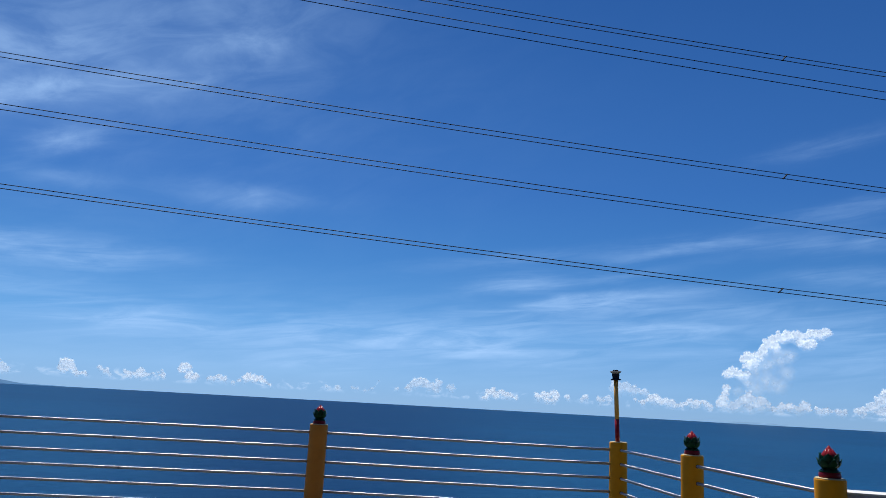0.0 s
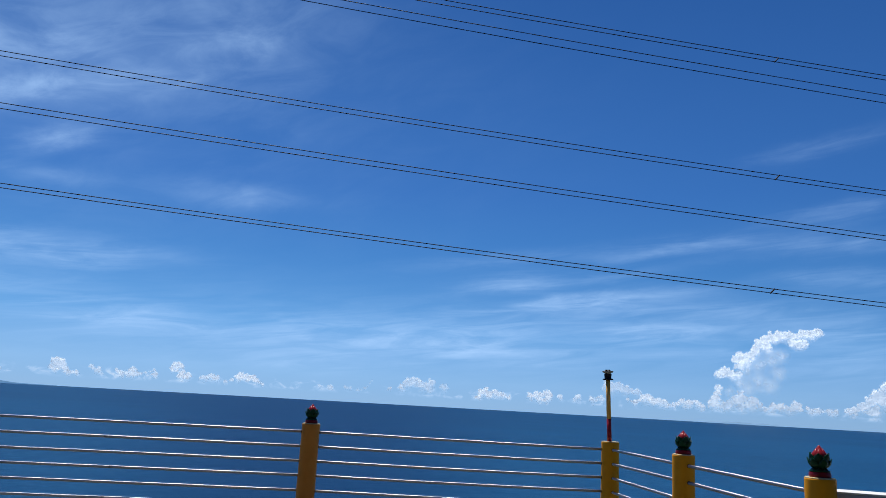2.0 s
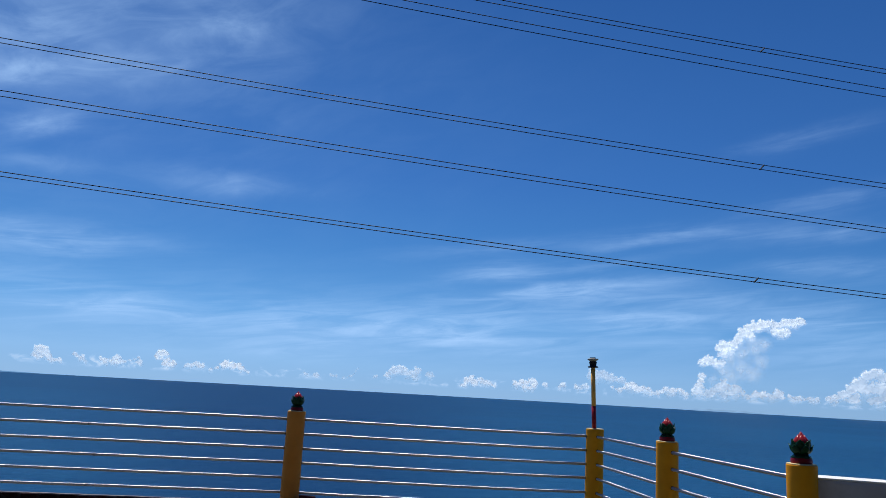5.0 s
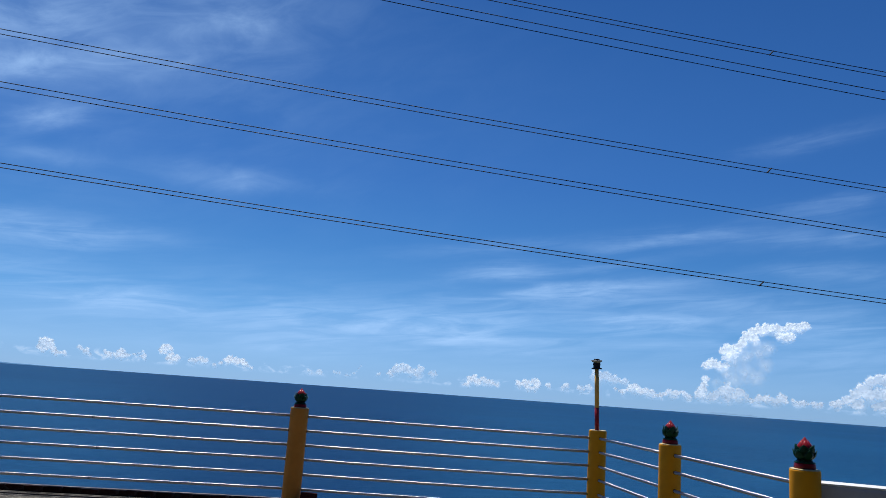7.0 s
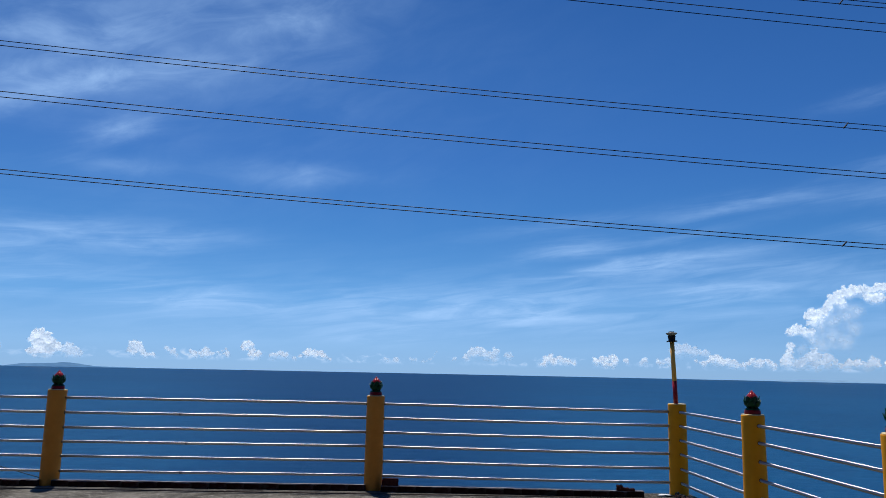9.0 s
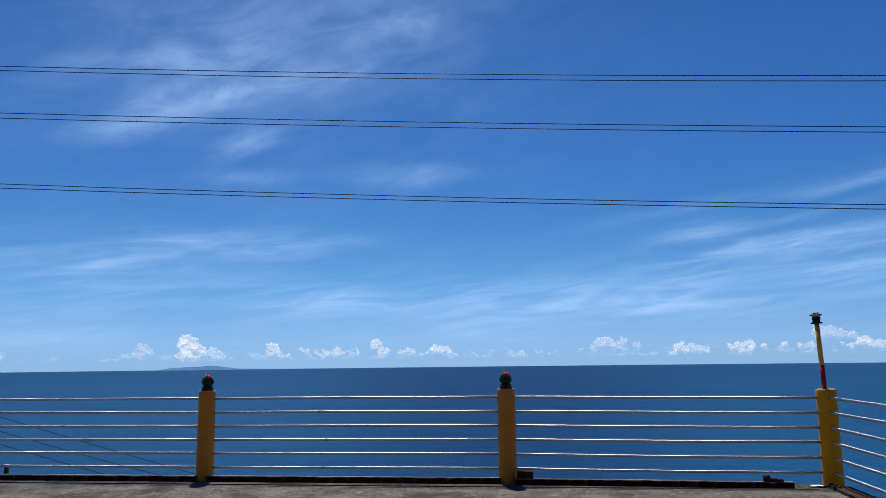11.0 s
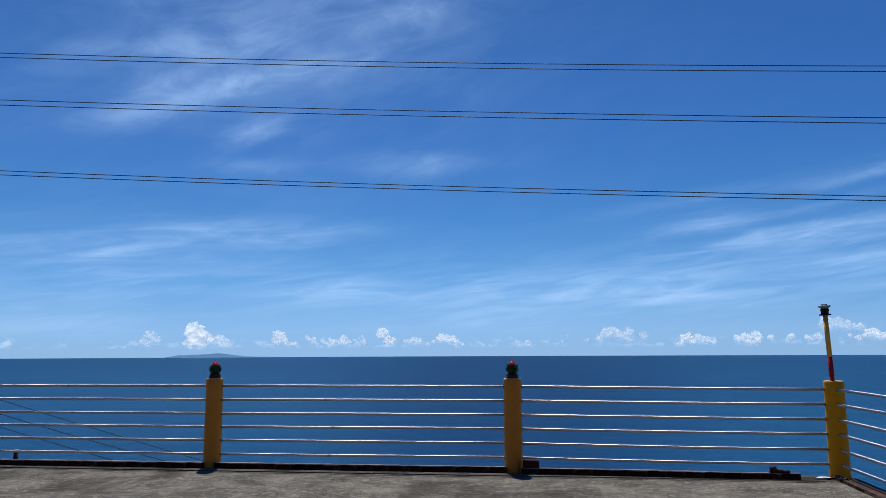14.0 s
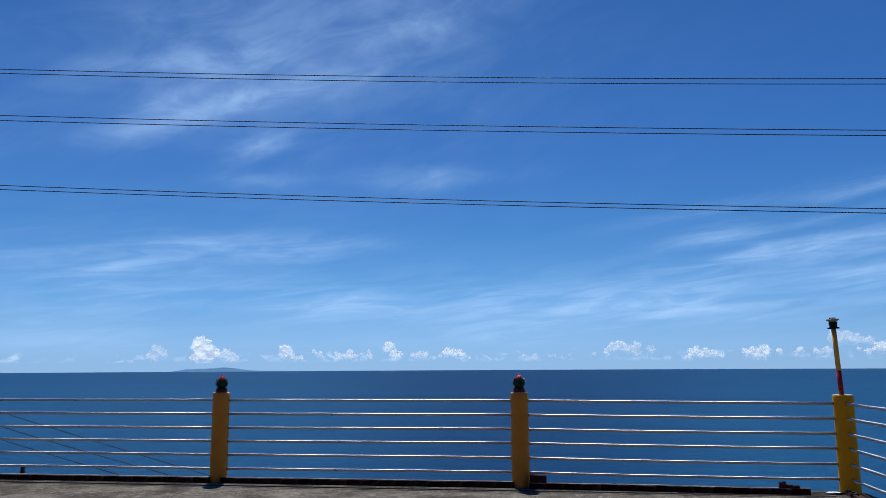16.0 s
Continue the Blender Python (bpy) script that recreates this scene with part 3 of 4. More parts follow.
def rail_panel(one, two, joints=(), sag=0.0):
    panel = tagged(new("railing"), "six stainless steel rails running between two yellow posts", "railing", "railing panels")
    a, b = POSTS[one], POSTS[two]
    panel.location = (a[0], a[1], 0)
    panel.rotation_euler.z = math.atan2(b[1] - a[1], b[0] - a[0])
    bars = []
    for k, (za, zb) in enumerate(zip(LEVELS[one], LEVELS[two])):
        start, end = Vector((0, 0, za)), Vector((math.hypot(b[0] - a[0], b[1] - a[1]), 0, zb))
        pts = [start.lerp(end, s / 6) + Vector((0, 0, (random.uniform(-0.001, 0.001) if 0 < s < 6 and b[0] - a[0] > 1 else 0) - sag * (0.5 + 0.3 * k) * s * (6 - s) / 9)) for s in range(7)]
        bars.append((start, end, part("rail", tube(bmesh.new(), pts, RAIL_R), M_STEEL, panel, smooth=True)))
    # dark gaps round the ends where the rails enter the concrete
    for (start, end, bar), (at_a, at_b) in zip(bars, [(a[3], b[3])] * len(bars)):
        run = (end - start).normalized()
        for spot in (start + run * (at_a - 0.012), end - run * (at_b - 0.012)):
            part("socket", tube(bmesh.new(), [spot - run * 0.014, spot + run * 0.014], RAIL_R + 0.003), M_SOCKET, bar, "dark socket in the post", True)
    for k, s in joints:
        start, end, bar = bars[k]
        way_on = (end - start).normalized()
        p = start.lerp(end, s)
        part("sleeve", tube(bmesh.new(), [p - way_on * 0.018, p + way_on * 0.018], RAIL_R + 0.001), M_JOINT, bar, "dull grey joint sleeve", True)
    return panel


rail_panel("w", "a", ((0, 0.47), (2, 0.49)))
rail_panel("a", "b", ((1, 0.388), (3, 0.413), (5, 0.402)))
rail_panel("b", "c", sag=0.006)
rail_panel("c", "d")
rail_panel("d", "e")


# ---- kerbs ----
def brick_mesh(seed):
    rnd = random.Random(seed)
    bm = bmesh.new()
    block(bm, (0.209, 0.10, 0.066), (0, 0, 0.033), bevel=0.007)
    for v in bm.verts:
        v.co += Vector((rnd.uniform(-1, 1), rnd.uniform(-1, 1), rnd.uniform(-1, 1))) * 0.0035
    return mesh_of("brick", bm, M_BRICK)


BRICKS = [brick_mesh(k) for k in range(6)]
SIDE_BRICKS = [me.copy() for me in BRICKS]
for me in SIDE_BRICKS:
    me.materials[0] = M_SIDE


def kerb(label, one, two, base_width=0.085, skim=False, stones=BRICKS, high=1.0):
    """A row of bricks on a mortar bed from one point to another."""
    one, two = Vector((*one, 0)), Vector((*two, 0))
    run = two - one
    turn = math.atan2(run.y, run.x)
    row = tagged(new("kerb"), label, "kerb", kind="structure")
    row.location, row.rotation_euler.z = one, turn
    bm = bmesh.new()
    block(bm, (run.length, base_width, 0.064 * high), (run.length / 2, 0, 0.030 * high), bevel=0.004)
    part("mortar_bed", bm, M_MORTAR, row)
    rnd = random.Random(round(one.x * 10))
    count = round(run.length / 0.213)
    for k in range(count):
        x = run.length * (k + 0.5) / count
        b = new("brick", rnd.choice(stones))
        b.parent, b.scale.z = row, high
        b.location = (x, rnd.uniform(-0.006, 0.006), rnd.uniform(-0.003, 0.004))
        b.rotation_euler = (rnd.uniform(-0.03, 0.03), rnd.uniform(-0.015, 0.015), rnd.uniform(-0.025, 0.025))
    # an added pale strip gives the brick tops their sunlit edge by colour
    if skim:
        bm = bmesh.new()
        steps = int(run.length / 0.06)
        edge = []
        for k in range(steps + 1):
            s = run.length * k / steps
            wob = [0.012 * noise.noise((s * 9, c, one.x)) for c in (0.0, 5.0, 9.0)]
            edge.append([bm.verts.new((s, y + w, z + wob[2] * 0.25)) for y, w, z in ((-0.044, wob[0], 0.062), (-0.040, wob[0], 0.0725), (0.04, wob[1], 0.0725), (0.044, wob[1], 0.062))])
        for a, b in zip(edge, edge[1:]):
            for k in range(3):
                bm.faces.new((a[k], b[k], b[k + 1], a[k + 1]))
        bmesh.ops.recalc_face_normals(bm, faces=bm.faces)
        part("lit_top_strip", bm, M_LIT_TOP, row, "thin pale strip on top standing in for the sunlit brick edge")
    return row


kerb("old dark red brick kerb along the edge of the terrace", (-8.45, 10.06), (-4.60, 10.06), skim=True)
kerb("old dark red brick kerb along the edge of the terrace", (-4.43, 10.06), (-0.545, 10.07), skim=True)
kerb("old dark red brick kerb ending short of the corner post", (-0.35, 10.03), (2.945, 9.883), skim=True)
kerb("row of worn brown bricks under the side railing", (3.40, 9.93), (3.36, 7.95), stones=SIDE_BRICKS, high=0.6)
kerb("row of worn brown bricks under the side railing", (3.38, 7.71), (3.50, 5.84), stones=SIDE_BRICKS, high=0.6)


# ---- loose things on the terrace ----
def loose_brick(x, y, z, turn, tilt, size, label):
    me = random.choice(BRICKS).copy()
    me.materials[0] = M_LOOSE
    b = tagged(new("loose_brick", me), label, "brick", "loose bricks")
    b.matrix_basis = Matrix.Translation((x, y, z)) @ Matrix.Rotation(turn, 4, "Z") @ Matrix.Rotation(tilt, 4, "Y") @ Matrix.Diagonal((*size, 1))
    return b


loose_brick(-0.235, 10.03, 0.074, 0.06, 0.05, (0.98, 0.9, 1.25), "dark red brick lying on the kerb beside an orange post")


def rubble(x, y, z, size, seed, label):
    """A broken lump of brick."""
    bm = bmesh.new()
    block(bm, size, (0, 0, size[2] / 2), bevel=size[2] * 0.2)
    bmesh.ops.subdivide_edges(bm, edges=list(bm.edges), cuts=1, use_grid_fill=True)
    for v in bm.verts:
        v.co += noise.noise_vector(v.co * 22 + Vector((seed, 0, 0))) * size[2] * 0.35
        v.co.z = max(v.co.z, 0)
    b = tagged(part("loose_brick", bm, M_LOOSE), label, "brick", "loose bricks")
    b.location = (x, y, z)
    return b


rubble(2.645, 9.90, 0.069, (0.075, 0.07, 0.065), 1.3, "dark broken brick lump on the kerb's end")
rubble(2.72, 9.895, 0.069, (0.075, 0.07, 0.042), 4.1, "flat broken red brick lump on the kerb")
rubble(2.795, 9.89, 0.069, (0.08, 0.07, 0.032), 7.7, "thin flake of broken red brick on the kerb")

# a short pipe standing past the kerb
stub = tagged(new("pipe_stub"), "short dark grey pipe with a pale cap behind the kerb", "pipe")
stub.location = (-7.51, 10.30, -0.02)
part("pipe", lathe(bmesh.new(), [(0, -0.1), (0.032, -0.1), (0.032, 0.165), (0, 0.165)], 20), M_PIPE, stub, smooth=True)
part("cap", lathe(bmesh.new(), [(0, 0.16), (0.036, 0.16), (0.036, 0.18), (0.028, 0.192), (0, 0.194)], 20), M_LAMP, stub, "pale cap", True)

# scrap and cable at the corner post
bm = bmesh.new()
lathe(bm, [(0, 0), (0.07, 0), (0.085, 0.012), (0.06, 0.03), (0, 0.034)], 14)
for v in bm.verts:
    v.co.x *= 1.5 + 0.3 * noise.noise(v.co * 30)
    v.co.y += 0.02 * noise.noise(v.co * 25 + Vector((3, 0, 0)))
scrap = tagged(part("plastic_scrap", bm, M_SCRAP, smooth=True), "crumpled white plastic scrap on the floor by the corner post", "litter")
scrap.location = (3.24, 9.98, 0.0)
scrap.scale = (0.75, 0.75, 0.75)
coil = tagged(new("cable_coil"), "black cable coiled along the bricks at the corner post", "cable")
coil.location = (3.375, 9.93, 0.0)
turns = [(0.022 * math.cos(a) + 0.05 * noise.noise((a * 0.2, 0, 0)), -0.0095 * a, 0.034 + 0.026 * math.sin(a)) for a in [i * 0.42 for i in range(82)]]
part("coils", tube(bmesh.new(), turns, 0.008, 8), M_BLACK, coil, smooth=True)
tail = [(0.02 - 0.06 * k, 0.02 * math.sin(2.2 * k), 0.012) for k in range(4)]
part("tail", tube(bmesh.new(), tail, 0.009, 8), M_BLACK, coil, smooth=True)

along_kerb = [(0.07 - 0.005 * k + 0.006 * math.sin(5 * k), -0.25 - 0.22 * k, 0.05 + 0.004 * math.cos(3 * k)) for k in range(9)]
part("run", tube(bmesh.new(), along_kerb, 0.009, 8), M_BLACK, coil, smooth=True)


# ---- power lines ----
def strand(coef, y, x0, x1, radius):
    a, b, c = coef
    return tube(bmesh.new(), [(x, y, a * x * x + b * x + c) for x in np.linspace(x0, x1, 25).tolist()], radius, 8)


LINES = [((0.000300, -0.0741, 27.355), (0.000230, -0.0706, 26.855), 26.72), ((0.000210, -0.0760, 26.083), (0.000240, -0.0783, 25.42), None),
         ((0.000260, -0.0678, 18.938), (0.000276, -0.0680, 18.520), 26.50), ((0.000199, -0.0652, 15.839), (0.000199, -0.0645, 15.433), None),
         ((0.000220, -0.0597, 11.171), (0.000200, -0.0596, 10.870), 25.94)]
for upper, lower, spacer in LINES:
    line = tagged(new("power_line"), "pair of dark overhead conductors crossing the sky", "power line", "overhead power lines")
    part("conductor", strand(upper, 45.25, -75, 85, 0.026), M_CABLE, line, smooth=True)
    part("conductor", strand(lower, 45.0, -75, 85, 0.026), M_CABLE, line, smooth=True)
    if spacer:
        z = [q[0] * spacer ** 2 + q[1] * spacer + q[2] for q in (upper, lower)]
        part("spacer", tube(bmesh.new(), [(spacer - 0.24, 44.97, z[1] - 0.02), (spacer, 45.1, (z[0] + z[1]) / 2), (spacer + 0.24, 45.28, z[0] + 0.02)], 0.045, 8), M_BLACK, line, "dark spacer clamp")
LOW_SPANS = [(0.0007, -0.2342, -6.592), (0.00228, -0.15146, -6.123), (0.0016, -0.182, -7.02)]
for coef in LOW_SPANS:
    line = tagged(new("service_cable"), "thin dark cable running down the slope past the terrace", "cable", "service cables")
    part("strand", strand(coef, 32.0, -34, -9, 0.016), M_BLACK, line, smooth=True)


# ---- clouds on the horizon ----
ball_bm = bmesh.new()
bmesh.ops.create_icosphere(ball_bm, subdivisions=2, radius=1.0)
BALL_AT = np.array([v.co[:] for v in ball_bm.verts])
BALL_FACES = np.array([[v.index for v in f.verts] for f in ball_bm.faces])
ball_bm.free()


def cumulus(puffs, mat, label, seed, shade=(), distance=4300.0):
    """One heap of vapour: bright puffs and hazy inner ones (shade), each (azimuth, elevation, radius) in degrees."""
    rnd = random.Random(seed)
    unit = distance * math.tan(radians(1))
    balls = []

    def sprout(a, e, r, near, count, depth, hazy=0):
        """A puff, with smaller ones crowding round its sides."""
        balls.append((a, e, r, near, hazy))
        for k in range(count if depth else 0):
            turn, lift = rnd.uniform(0, 6.283), rnd.uniform(-0.45, 1.0)
            out, step = (1 - lift * lift) ** 0.5, r * rnd.uniform(0.65, 0.95)
            sprout(a + step * out * math.cos(turn), e + step * lift, r * rnd.uniform(0.3, 0.52), near + step * out * math.sin(turn), 4, depth - 1, hazy)

    for a, e, r in puffs:
        sprout(a, e, r * 1.1, rnd.uniform(-0.5, 0.5) * r, 9, 2)
    # lesser puffs close the gaps between neighbours
    for (a, e, r), (b, f, q) in zip(puffs, puffs[1:]):
        if math.hypot(b - a, f - e) < 1.1:
            sprout((a + b) / 2, (e + f) / 2 - 0.1 * r, 0.42 * (r + q), 0.0, 7, 1)
    # each puff trails a hazy foot
    shade = list(shade) + [(a + 0.3 * r, e - 0.55 * r, 1.35 * r) for a, e, r in puffs]
    for a, e, r in shade:
        sprout(a, e, r, -0.9, 6, 1, 1)
    balls = np.array(balls)
    away = distance - balls[:, 3] * unit
    at = np.stack((np.sin(np.radians(balls[:, 0])) * away, np.cos(np.radians(balls[:, 0])) * away, distance * np.tan(np.radians(balls[:, 1])) + 1.5), 1)
    size = (balls[:, 2:3] * 1.25 + 0.05) * unit
    centre = at.mean(axis=0)
    centre[2] = (at[:, 2] - size[:, 0]).min()
    corners = ((at - centre)[:, None] + size[:, None] * BALL_AT[None]).reshape(-1, 3)
    faces = (BALL_FACES[None] + (np.arange(len(balls)) * len(BALL_AT))[:, None, None]).reshape(-1, 3)
    me = bpy.data.meshes.new("cumulus_cloud")
    me.from_pydata(corners.tolist(), [], faces.tolist())
    me.materials.append(mat)
    ob = new("cumulus_cloud", me)
    ob.location = centre
    join = ob.modifiers.new("join", "REMESH")
    join.mode, join.voxel_size, join.use_smooth_shade = "VOXEL", unit * 0.036, True
    ease = ob.modifiers.new("ease", "SMOOTH")
    ease.factor, ease.iterations = 0.5, 7
    HEAPS.append((ob, balls, shade))
    return tagged(ob, label, "cloud", "clouds on the horizon")


HEAPS = []
SMALL_CLOUD, SCRAP = "small white cumulus cloud low over the sea", "scrap of white cloud low over the sea"
SHADE_CORE = 0.56
cumulus([(-28.44, 1.28, 0.34), (-28.07, 1.05, 0.3), (-28.68, 0.82, 0.34), (-28.94, 0.94, 0.17)], M_THIN_CLOUD, "small ragged cumulus cloud low over the sea", 1)
cumulus([(-25.63, 1.87, 0.34), (-25.88, 1.51, 0.34), (-25.24, 1.59, 0.42), (-25.53, 1.12, 0.46), (-24.84, 1.19, 0.34), (-24.46, 1.07, 0.25), (-25.1, 0.76, 0.38), (-25.74, 0.72, 0.3), (-26.12, 0.69, 0.17)], M_CLOUD, "heaped white cumulus cloud above the far island", 2)
cumulus([(-23.73, 1.19, 0.21), (-23.95, 0.87, 0.34), (-23.48, 0.75, 0.34), (-23.02, 0.62, 0.17)], M_THIN_CLOUD, "thin ragged cumulus cloud trailing from a larger heap", 3)
cumulus([(-19.79, 1.25, 0.3), (-19.39, 1.2, 0.3), (-19.91, 0.92, 0.25), (-19.26, 0.92, 0.25), (-18.94, 0.63, 0.17), (-18.5, 0.67, 0.17)], M_SMALL_CLOUD, SMALL_CLOUD, 4)
cumulus([(-17.61, 1.15, 0.21), (-17.24, 0.94, 0.21), (-16.87, 0.73, 0.13)], M_SMALL_CLOUD, SMALL_CLOUD, 5)
cumulus([(-15.93, 0.89, 0.21), (-15.65, 0.76, 0.21), (-14.99, 1.05, 0.25), (-15.07, 0.72, 0.21), (-14.66, 0.88, 0.21), (-14.16, 0.96, 0.13), (-13.67, 1.16, 0.13), (-13.54, 0.83, 0.21)], M_THIN_CLOUD, "thin ragged cumulus cloud low over the sea", 6)
cumulus([(-12.22, 1.52, 0.3), (-11.92, 1.56, 0.21), (-12.47, 1.36, 0.17), (-11.76, 1.1, 0.21), (-11.84, 0.81, 0.25), (-11.38, 0.89, 0.25)], M_SMALL_CLOUD, SMALL_CLOUD, 7)
cumulus([(-10.34, 0.8, 0.25), (-9.84, 0.96, 0.21), (-9.42, 0.83, 0.21)], M_THIN_CLOUD, "thin ragged cumulus cloud low over the sea", 8)
cumulus([(-8.79, 0.66, 0.17), (-8.04, 0.98, 0.21), (-7.78, 1.15, 0.25), (-7.41, 1.06, 0.25), (-6.95, 1.05, 0.21), (-6.66, 0.89, 0.17), (-6.24, 0.67, 0.13)], M_SMALL_CLOUD, SMALL_CLOUD, 9)
cumulus([(-2.19, 0.75, 0.13), (-1.99, 0.71, 0.11)], M_THIN_CLOUD, SCRAP, 10)
cumulus([(-1.37, 0.7, 0.17), (-1.53, 0.74, 0.11)], M_SMALL_CLOUD, SCRAP, 11)
cumulus([(-0.33, 0.77, 0.13), (-0.0, 0.77, 0.13)], M_SMALL_CLOUD, SCRAP, 12)
cumulus([(0.57, 0.64, 0.15), (1.15, 0.79, 0.11), (1.44, 1.16, 0.08), (1.57, 1.36, 0.08)], M_THIN_CLOUD, SCRAP, 13)
cumulus([(2.94, 0.89, 0.13), (2.78, 0.81, 0.08)], M_SMALL_CLOUD, SCRAP, 14)
cumulus([(3.75, 1.0, 0.25), (4.21, 1.28, 0.34), (4.62, 1.52, 0.3), (5.16, 1.23, 0.34), (5.92, 1.34, 0.3), (5.71, 1.02, 0.3), (6.86, 1.16, 0.3)], M_THIN_CLOUD, "soft hazy cumulus cloud low over the sea", 15)
cumulus([(9.44, 0.6, 0.21), (9.65, 0.95, 0.25), (9.97, 1.23, 0.21), (10.14, 0.87, 0.25), (10.6, 1.02, 0.25), (10.89, 0.82, 0.25), (11.23, 0.85, 0.21), (11.71, 0.72, 0.13)], M_SMALL_CLOUD, SMALL_CLOUD, 16)
cumulus([(13.2, 0.86, 0.25), (13.61, 0.97, 0.25), (14.31, 1.15, 0.25), (14.55, 0.95, 0.25), (14.38, 0.68, 0.25), (13.88, 0.69, 0.25), (15.33, 0.9, 0.21)], M_SMALL_CLOUD, SMALL_CLOUD, 17)
cumulus([(16.63, 0.95, 0.23), (16.45, 0.8, 0.17)], M_SMALL_CLOUD, SCRAP, 18)
cumulus([(17.64, 0.8, 0.25), (18.24, 0.95, 0.25)], M_THIN_CLOUD, SCRAP, 19)
cumulus([(18.82, 1.74, 0.46), (19.41, 1.85, 0.38), (19.89, 1.63, 0.34), (20.79, 1.52, 0.3)], M_THIN_CLOUD, "soft hazy cumulus cloud low over the sea", 20)
cumulus([(20.13, 0.97, 0.13), (20.67, 0.84, 0.17), (21.22, 1.23, 0.21), (21.52, 1.28, 0.21), (21.83, 0.98, 0.21), (22.29, 1.01, 0.25), (22.75, 0.91, 0.21), (23.28, 0.75, 0.21), (23.85, 1.05, 0.25), (24.26, 0.95, 0.25), (24.79, 1.06, 0.17), (25.15, 0.77, 0.21)], M_SMALL_CLOUD, "long bank of white cumulus cloud low over the sea", 21, shade=[(21.4, 0.8, 0.45), (22.6, 0.75, 0.45), (24.0, 0.75, 0.45), (25.0, 0.7, 0.4)])
cumulus([(26.28, 2.17, 0.21), (26.16, 1.78, 0.21), (26.05, 1.35, 0.3), (25.82, 0.96, 0.3), (26.62, 0.85, 0.3), (27.65, 1.74, 0.25), (27.4, 1.42, 0.34), (27.93, 1.37, 0.34), (26.99, 1.02, 0.34), (28.5, 1.25, 0.34), (27.71, 0.83, 0.34), (28.85, 0.96, 0.25)], M_SMALL_CLOUD, "broad heap of white cumulus cloud low over the sea", 22, shade=[(26.4, 0.95, 0.55), (27.5, 1.1, 0.7), (28.4, 0.9, 0.55), (27.0, 1.9, 0.6)])
cumulus([(29.3, 0.8, 0.21), (29.69, 1.01, 0.25), (30.17, 0.96, 0.25), (30.62, 0.91, 0.21), (31.07, 1.15, 0.3), (30.89, 0.89, 0.25), (31.88, 0.94, 0.17), (32.41, 0.89, 0.19), (33.04, 0.89, 0.17), (33.53, 0.85, 0.17)], M_SMALL_CLOUD, "row of white cumulus cloud low over the sea", 23, shade=[(29.6, 0.75, 0.45), (30.8, 0.8, 0.5), (32.0, 0.7, 0.4), (33.2, 0.7, 0.4)])
cumulus([(34.34, 0.91, 0.3), (35.01, 1.24, 0.34), (35.51, 1.62, 0.38), (35.95, 2.0, 0.38), (36.42, 2.45, 0.34), (36.91, 2.68, 0.38), (37.31, 2.41, 0.38), (36.32, 1.65, 0.51), (37.12, 1.69, 0.51), (35.65, 0.98, 0.42), (36.93, 0.97, 0.42), (37.73, 1.36, 0.59)], M_SMALL_CLOUD, "broad white cumulus cloud low over the sea", 24)
cumulus([(26.22, 3.02, 0.21), (26.52, 3.18, 0.25), (26.82, 3.31, 0.25), (27.07, 3.09, 0.3), (27.47, 3.1, 0.25), (27.38, 4.1, 0.25), (27.71, 4.23, 0.34), (28.07, 4.04, 0.3), (27.63, 3.72, 0.25), (28.37, 4.4, 0.3), (28.7, 4.75, 0.3), (28.82, 5.37, 0.21), (28.99, 5.1, 0.3), (29.29, 5.49, 0.3), (29.72, 5.62, 0.34), (30.18, 5.74, 0.34), (30.64, 5.75, 0.34), (31.13, 5.72, 0.34), (31.65, 5.84, 0.34), (32.17, 5.88, 0.34), (32.62, 6.07, 0.25), (32.82, 6.04, 0.17), (31.04, 5.3, 0.3), (31.39, 5.15, 0.3), (31.8, 5.27, 0.25), (29.46, 5.04, 0.34)], M_CLOUD, "tall towering cumulus cloud with an anvil leaning sideways", 25, shade=[(28.12, 3.39, 0.76), (28.92, 3.8, 0.76), (29.64, 4.21, 0.84), (30.35, 4.45, 0.76), (27.67, 2.54, 0.76), (28.82, 2.66, 0.93), (30.07, 3.27, 0.84), (28.2, 1.9, 0.9), (29.6, 2.3, 0.9)])



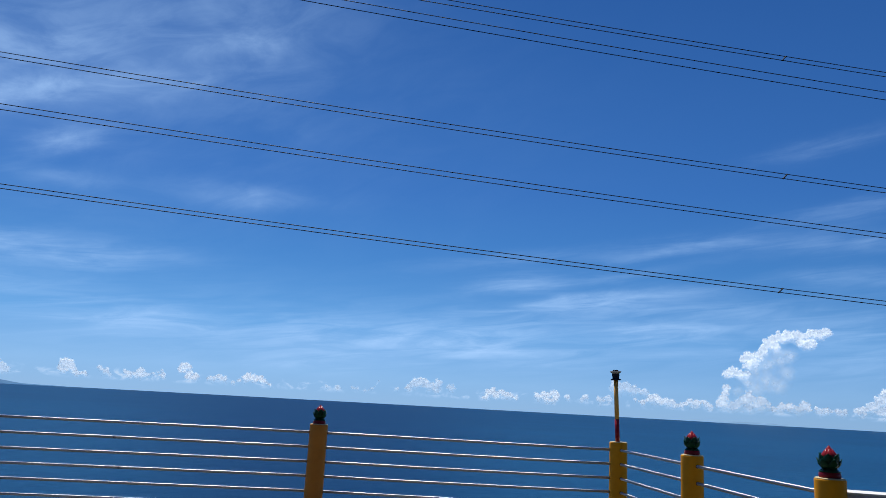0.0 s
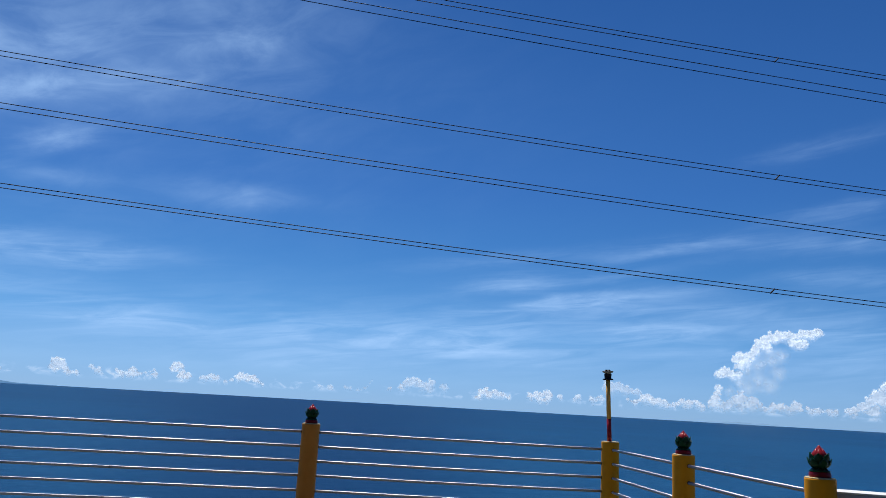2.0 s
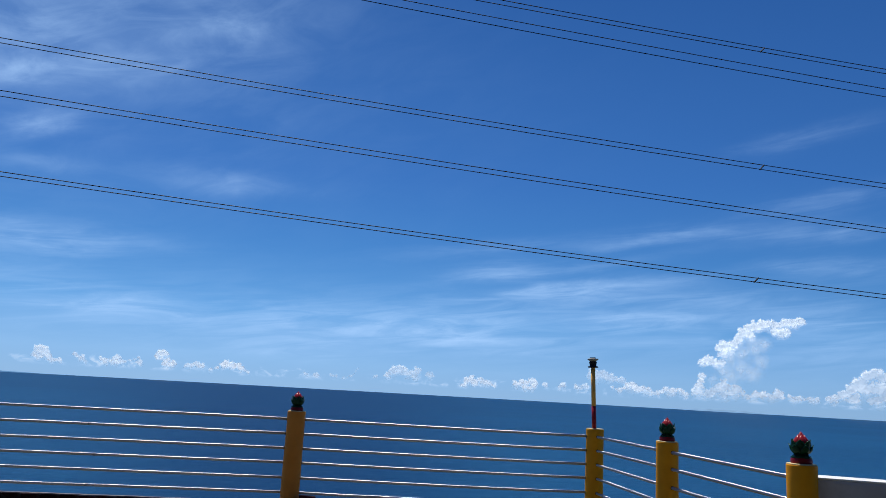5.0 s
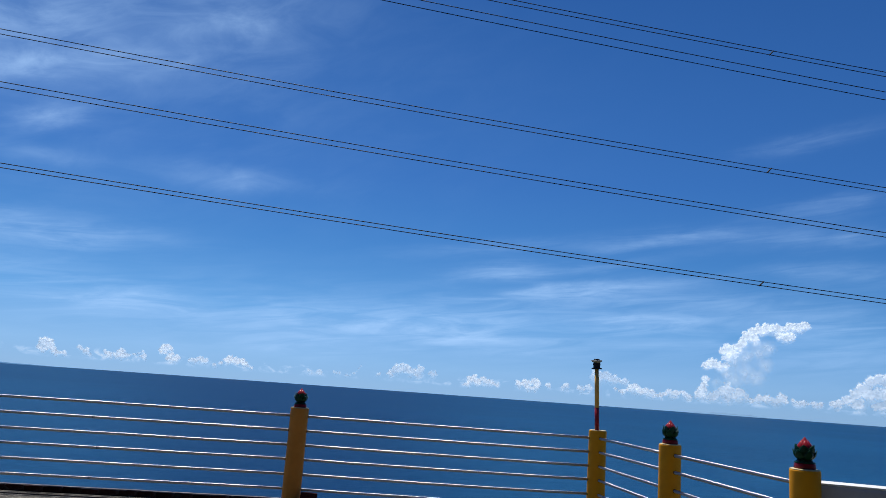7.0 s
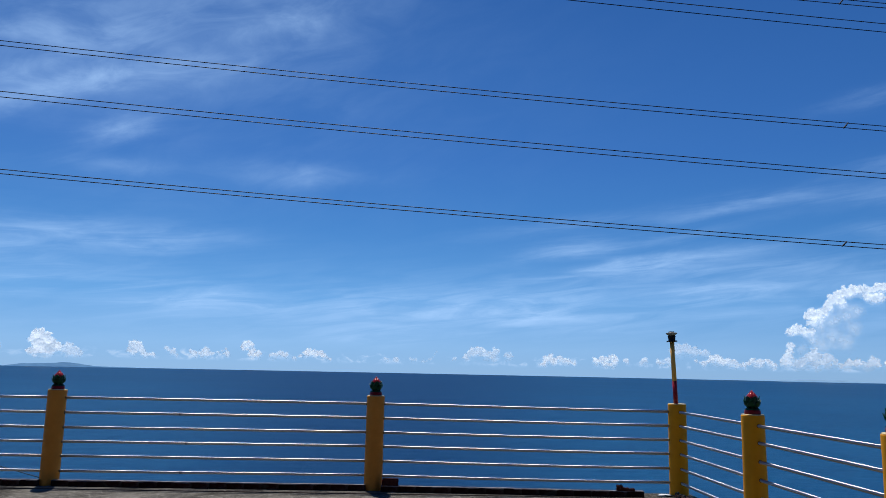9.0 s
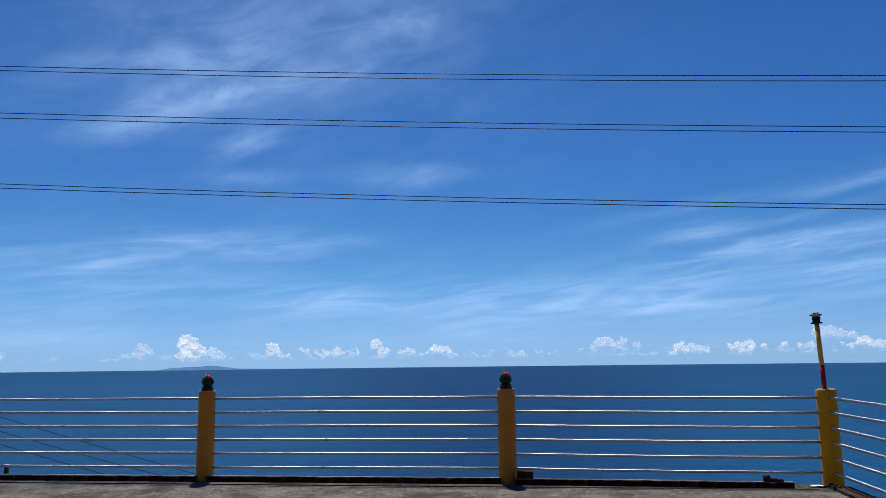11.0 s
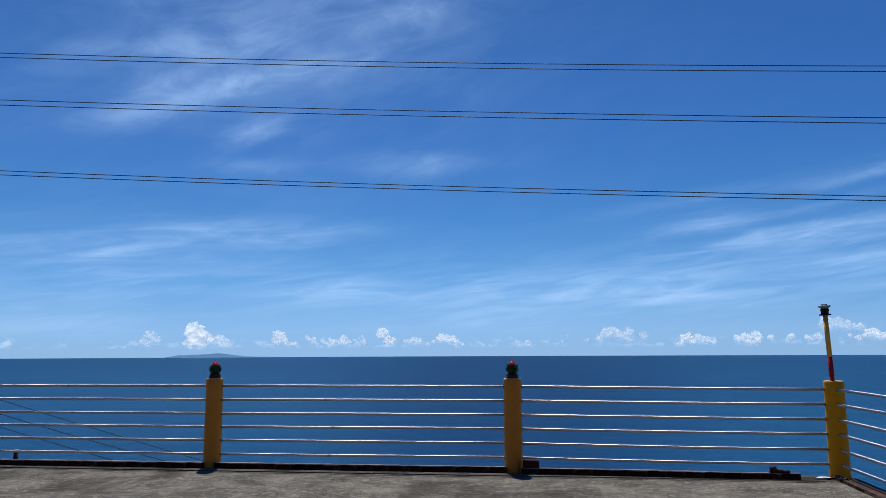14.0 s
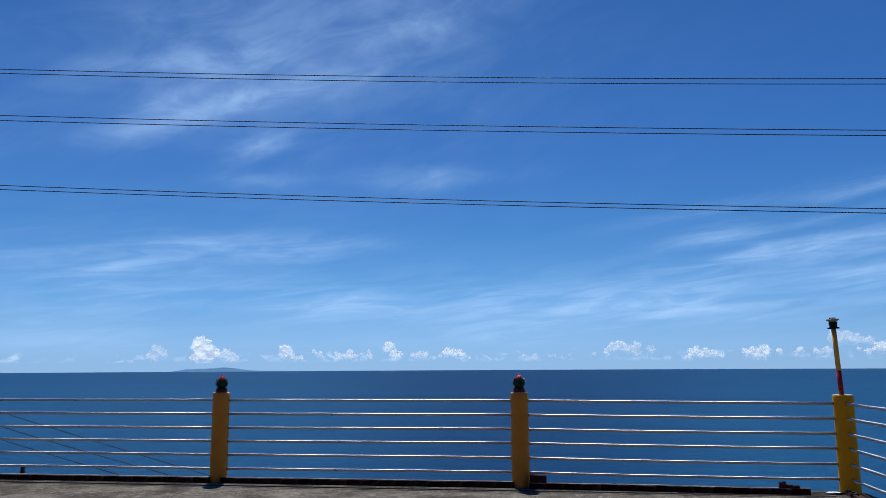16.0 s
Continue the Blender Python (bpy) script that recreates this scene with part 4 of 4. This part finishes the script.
def outer_shell(me):
    """Rid a mesh of its stray crumbs and inner bubbles: the largest connected shell stays."""
    ends = np.empty(len(me.edges) * 2, dtype=np.int32)
    me.edges.foreach_get("vertices", ends)
    ends = ends.reshape(-1, 2)
    mark = np.arange(len(me.vertices))
    while True:
        low = np.minimum(mark[ends[:, 0]], mark[ends[:, 1]])
        step = mark.copy()
        np.minimum.at(step, ends[:, 0], low)
        np.minimum.at(step, ends[:, 1], low)
        step = step[step]
        if (step == mark).all():
            break
        mark = step
    names, counts = np.unique(mark, return_counts=True)
    keep = names[counts.argmax()]
    bm = bmesh.new()
    bm.from_mesh(me)
    bm.verts.ensure_lookup_table()
    bmesh.ops.delete(bm, geom=[v for v in bm.verts if mark[v.index] != keep], context="VERTS")
    bm.to_mesh(me)
    bm.free()
    return me


# each heap becomes one plain mesh that knows how dense its vapour is at each place
done = bpy.context.evaluated_depsgraph_get()
for ob, balls, shade in HEAPS:
    me = outer_shell(bpy.data.meshes.new_from_object(ob.evaluated_get(done)))
    co = np.empty(len(me.vertices) * 3)
    me.vertices.foreach_get("co", co)
    co = co.reshape(-1, 3) + np.array(ob.location)
    a_deg = np.degrees(np.arctan2(co[:, 0], co[:, 1]))
    e_deg = np.degrees(np.arctan2(co[:, 2] - 1.5, np.hypot(co[:, 0], co[:, 1])))
    core = np.zeros(len(co))
    # the rims are torn by eddies, large and small
    torn = np.array([noise.noise_vector((a * 2.2, e * 2.2, 0.3)) * 0.11 + noise.noise_vector((a * 5.5, e * 5.5, 4.1)) * 0.075 + noise.noise_vector((a * 13, e * 13, 8.7)) * 0.04 for a, e in zip(a_deg.tolist(), e_deg.tolist())])
    low = balls[:, 1].min()
    body = np.clip((e_deg - low + 0.15) / 0.5, 0, 1)
    a_deg, e_deg = a_deg + torn[:, 0], e_deg + torn[:, 1]
    # puffs thin out below, so sky blue shows through as their shaded side
    for a, e, r, near, hazy in balls[balls[:, 4] == 0]:
        core = np.maximum(core, (1.15 * r - np.hypot(a_deg - a, e_deg - e)) / (0.6 * r + 0.06) * np.clip(0.95 + 0.75 * (e_deg - e) / r, 0.2, 1.0))
    clear = np.ones(len(co))
    for a, e, r in shade:
        clear *= 1 - 0.75 * np.exp(-2.4 * ((a_deg - a) ** 2 + (e_deg - e) ** 2) / (r * r))
    core = np.maximum(core, SHADE_CORE * (1 - clear))
    me.attributes.new("core", "FLOAT", "POINT").data.foreach_set("value", np.clip(core, 0, 1.1).astype(np.float32))
    me.attributes.new("body", "FLOAT", "POINT").data.foreach_set("value", (0.35 + 0.65 * body).astype(np.float32))
    ob.modifiers.clear()
    ob.data = me
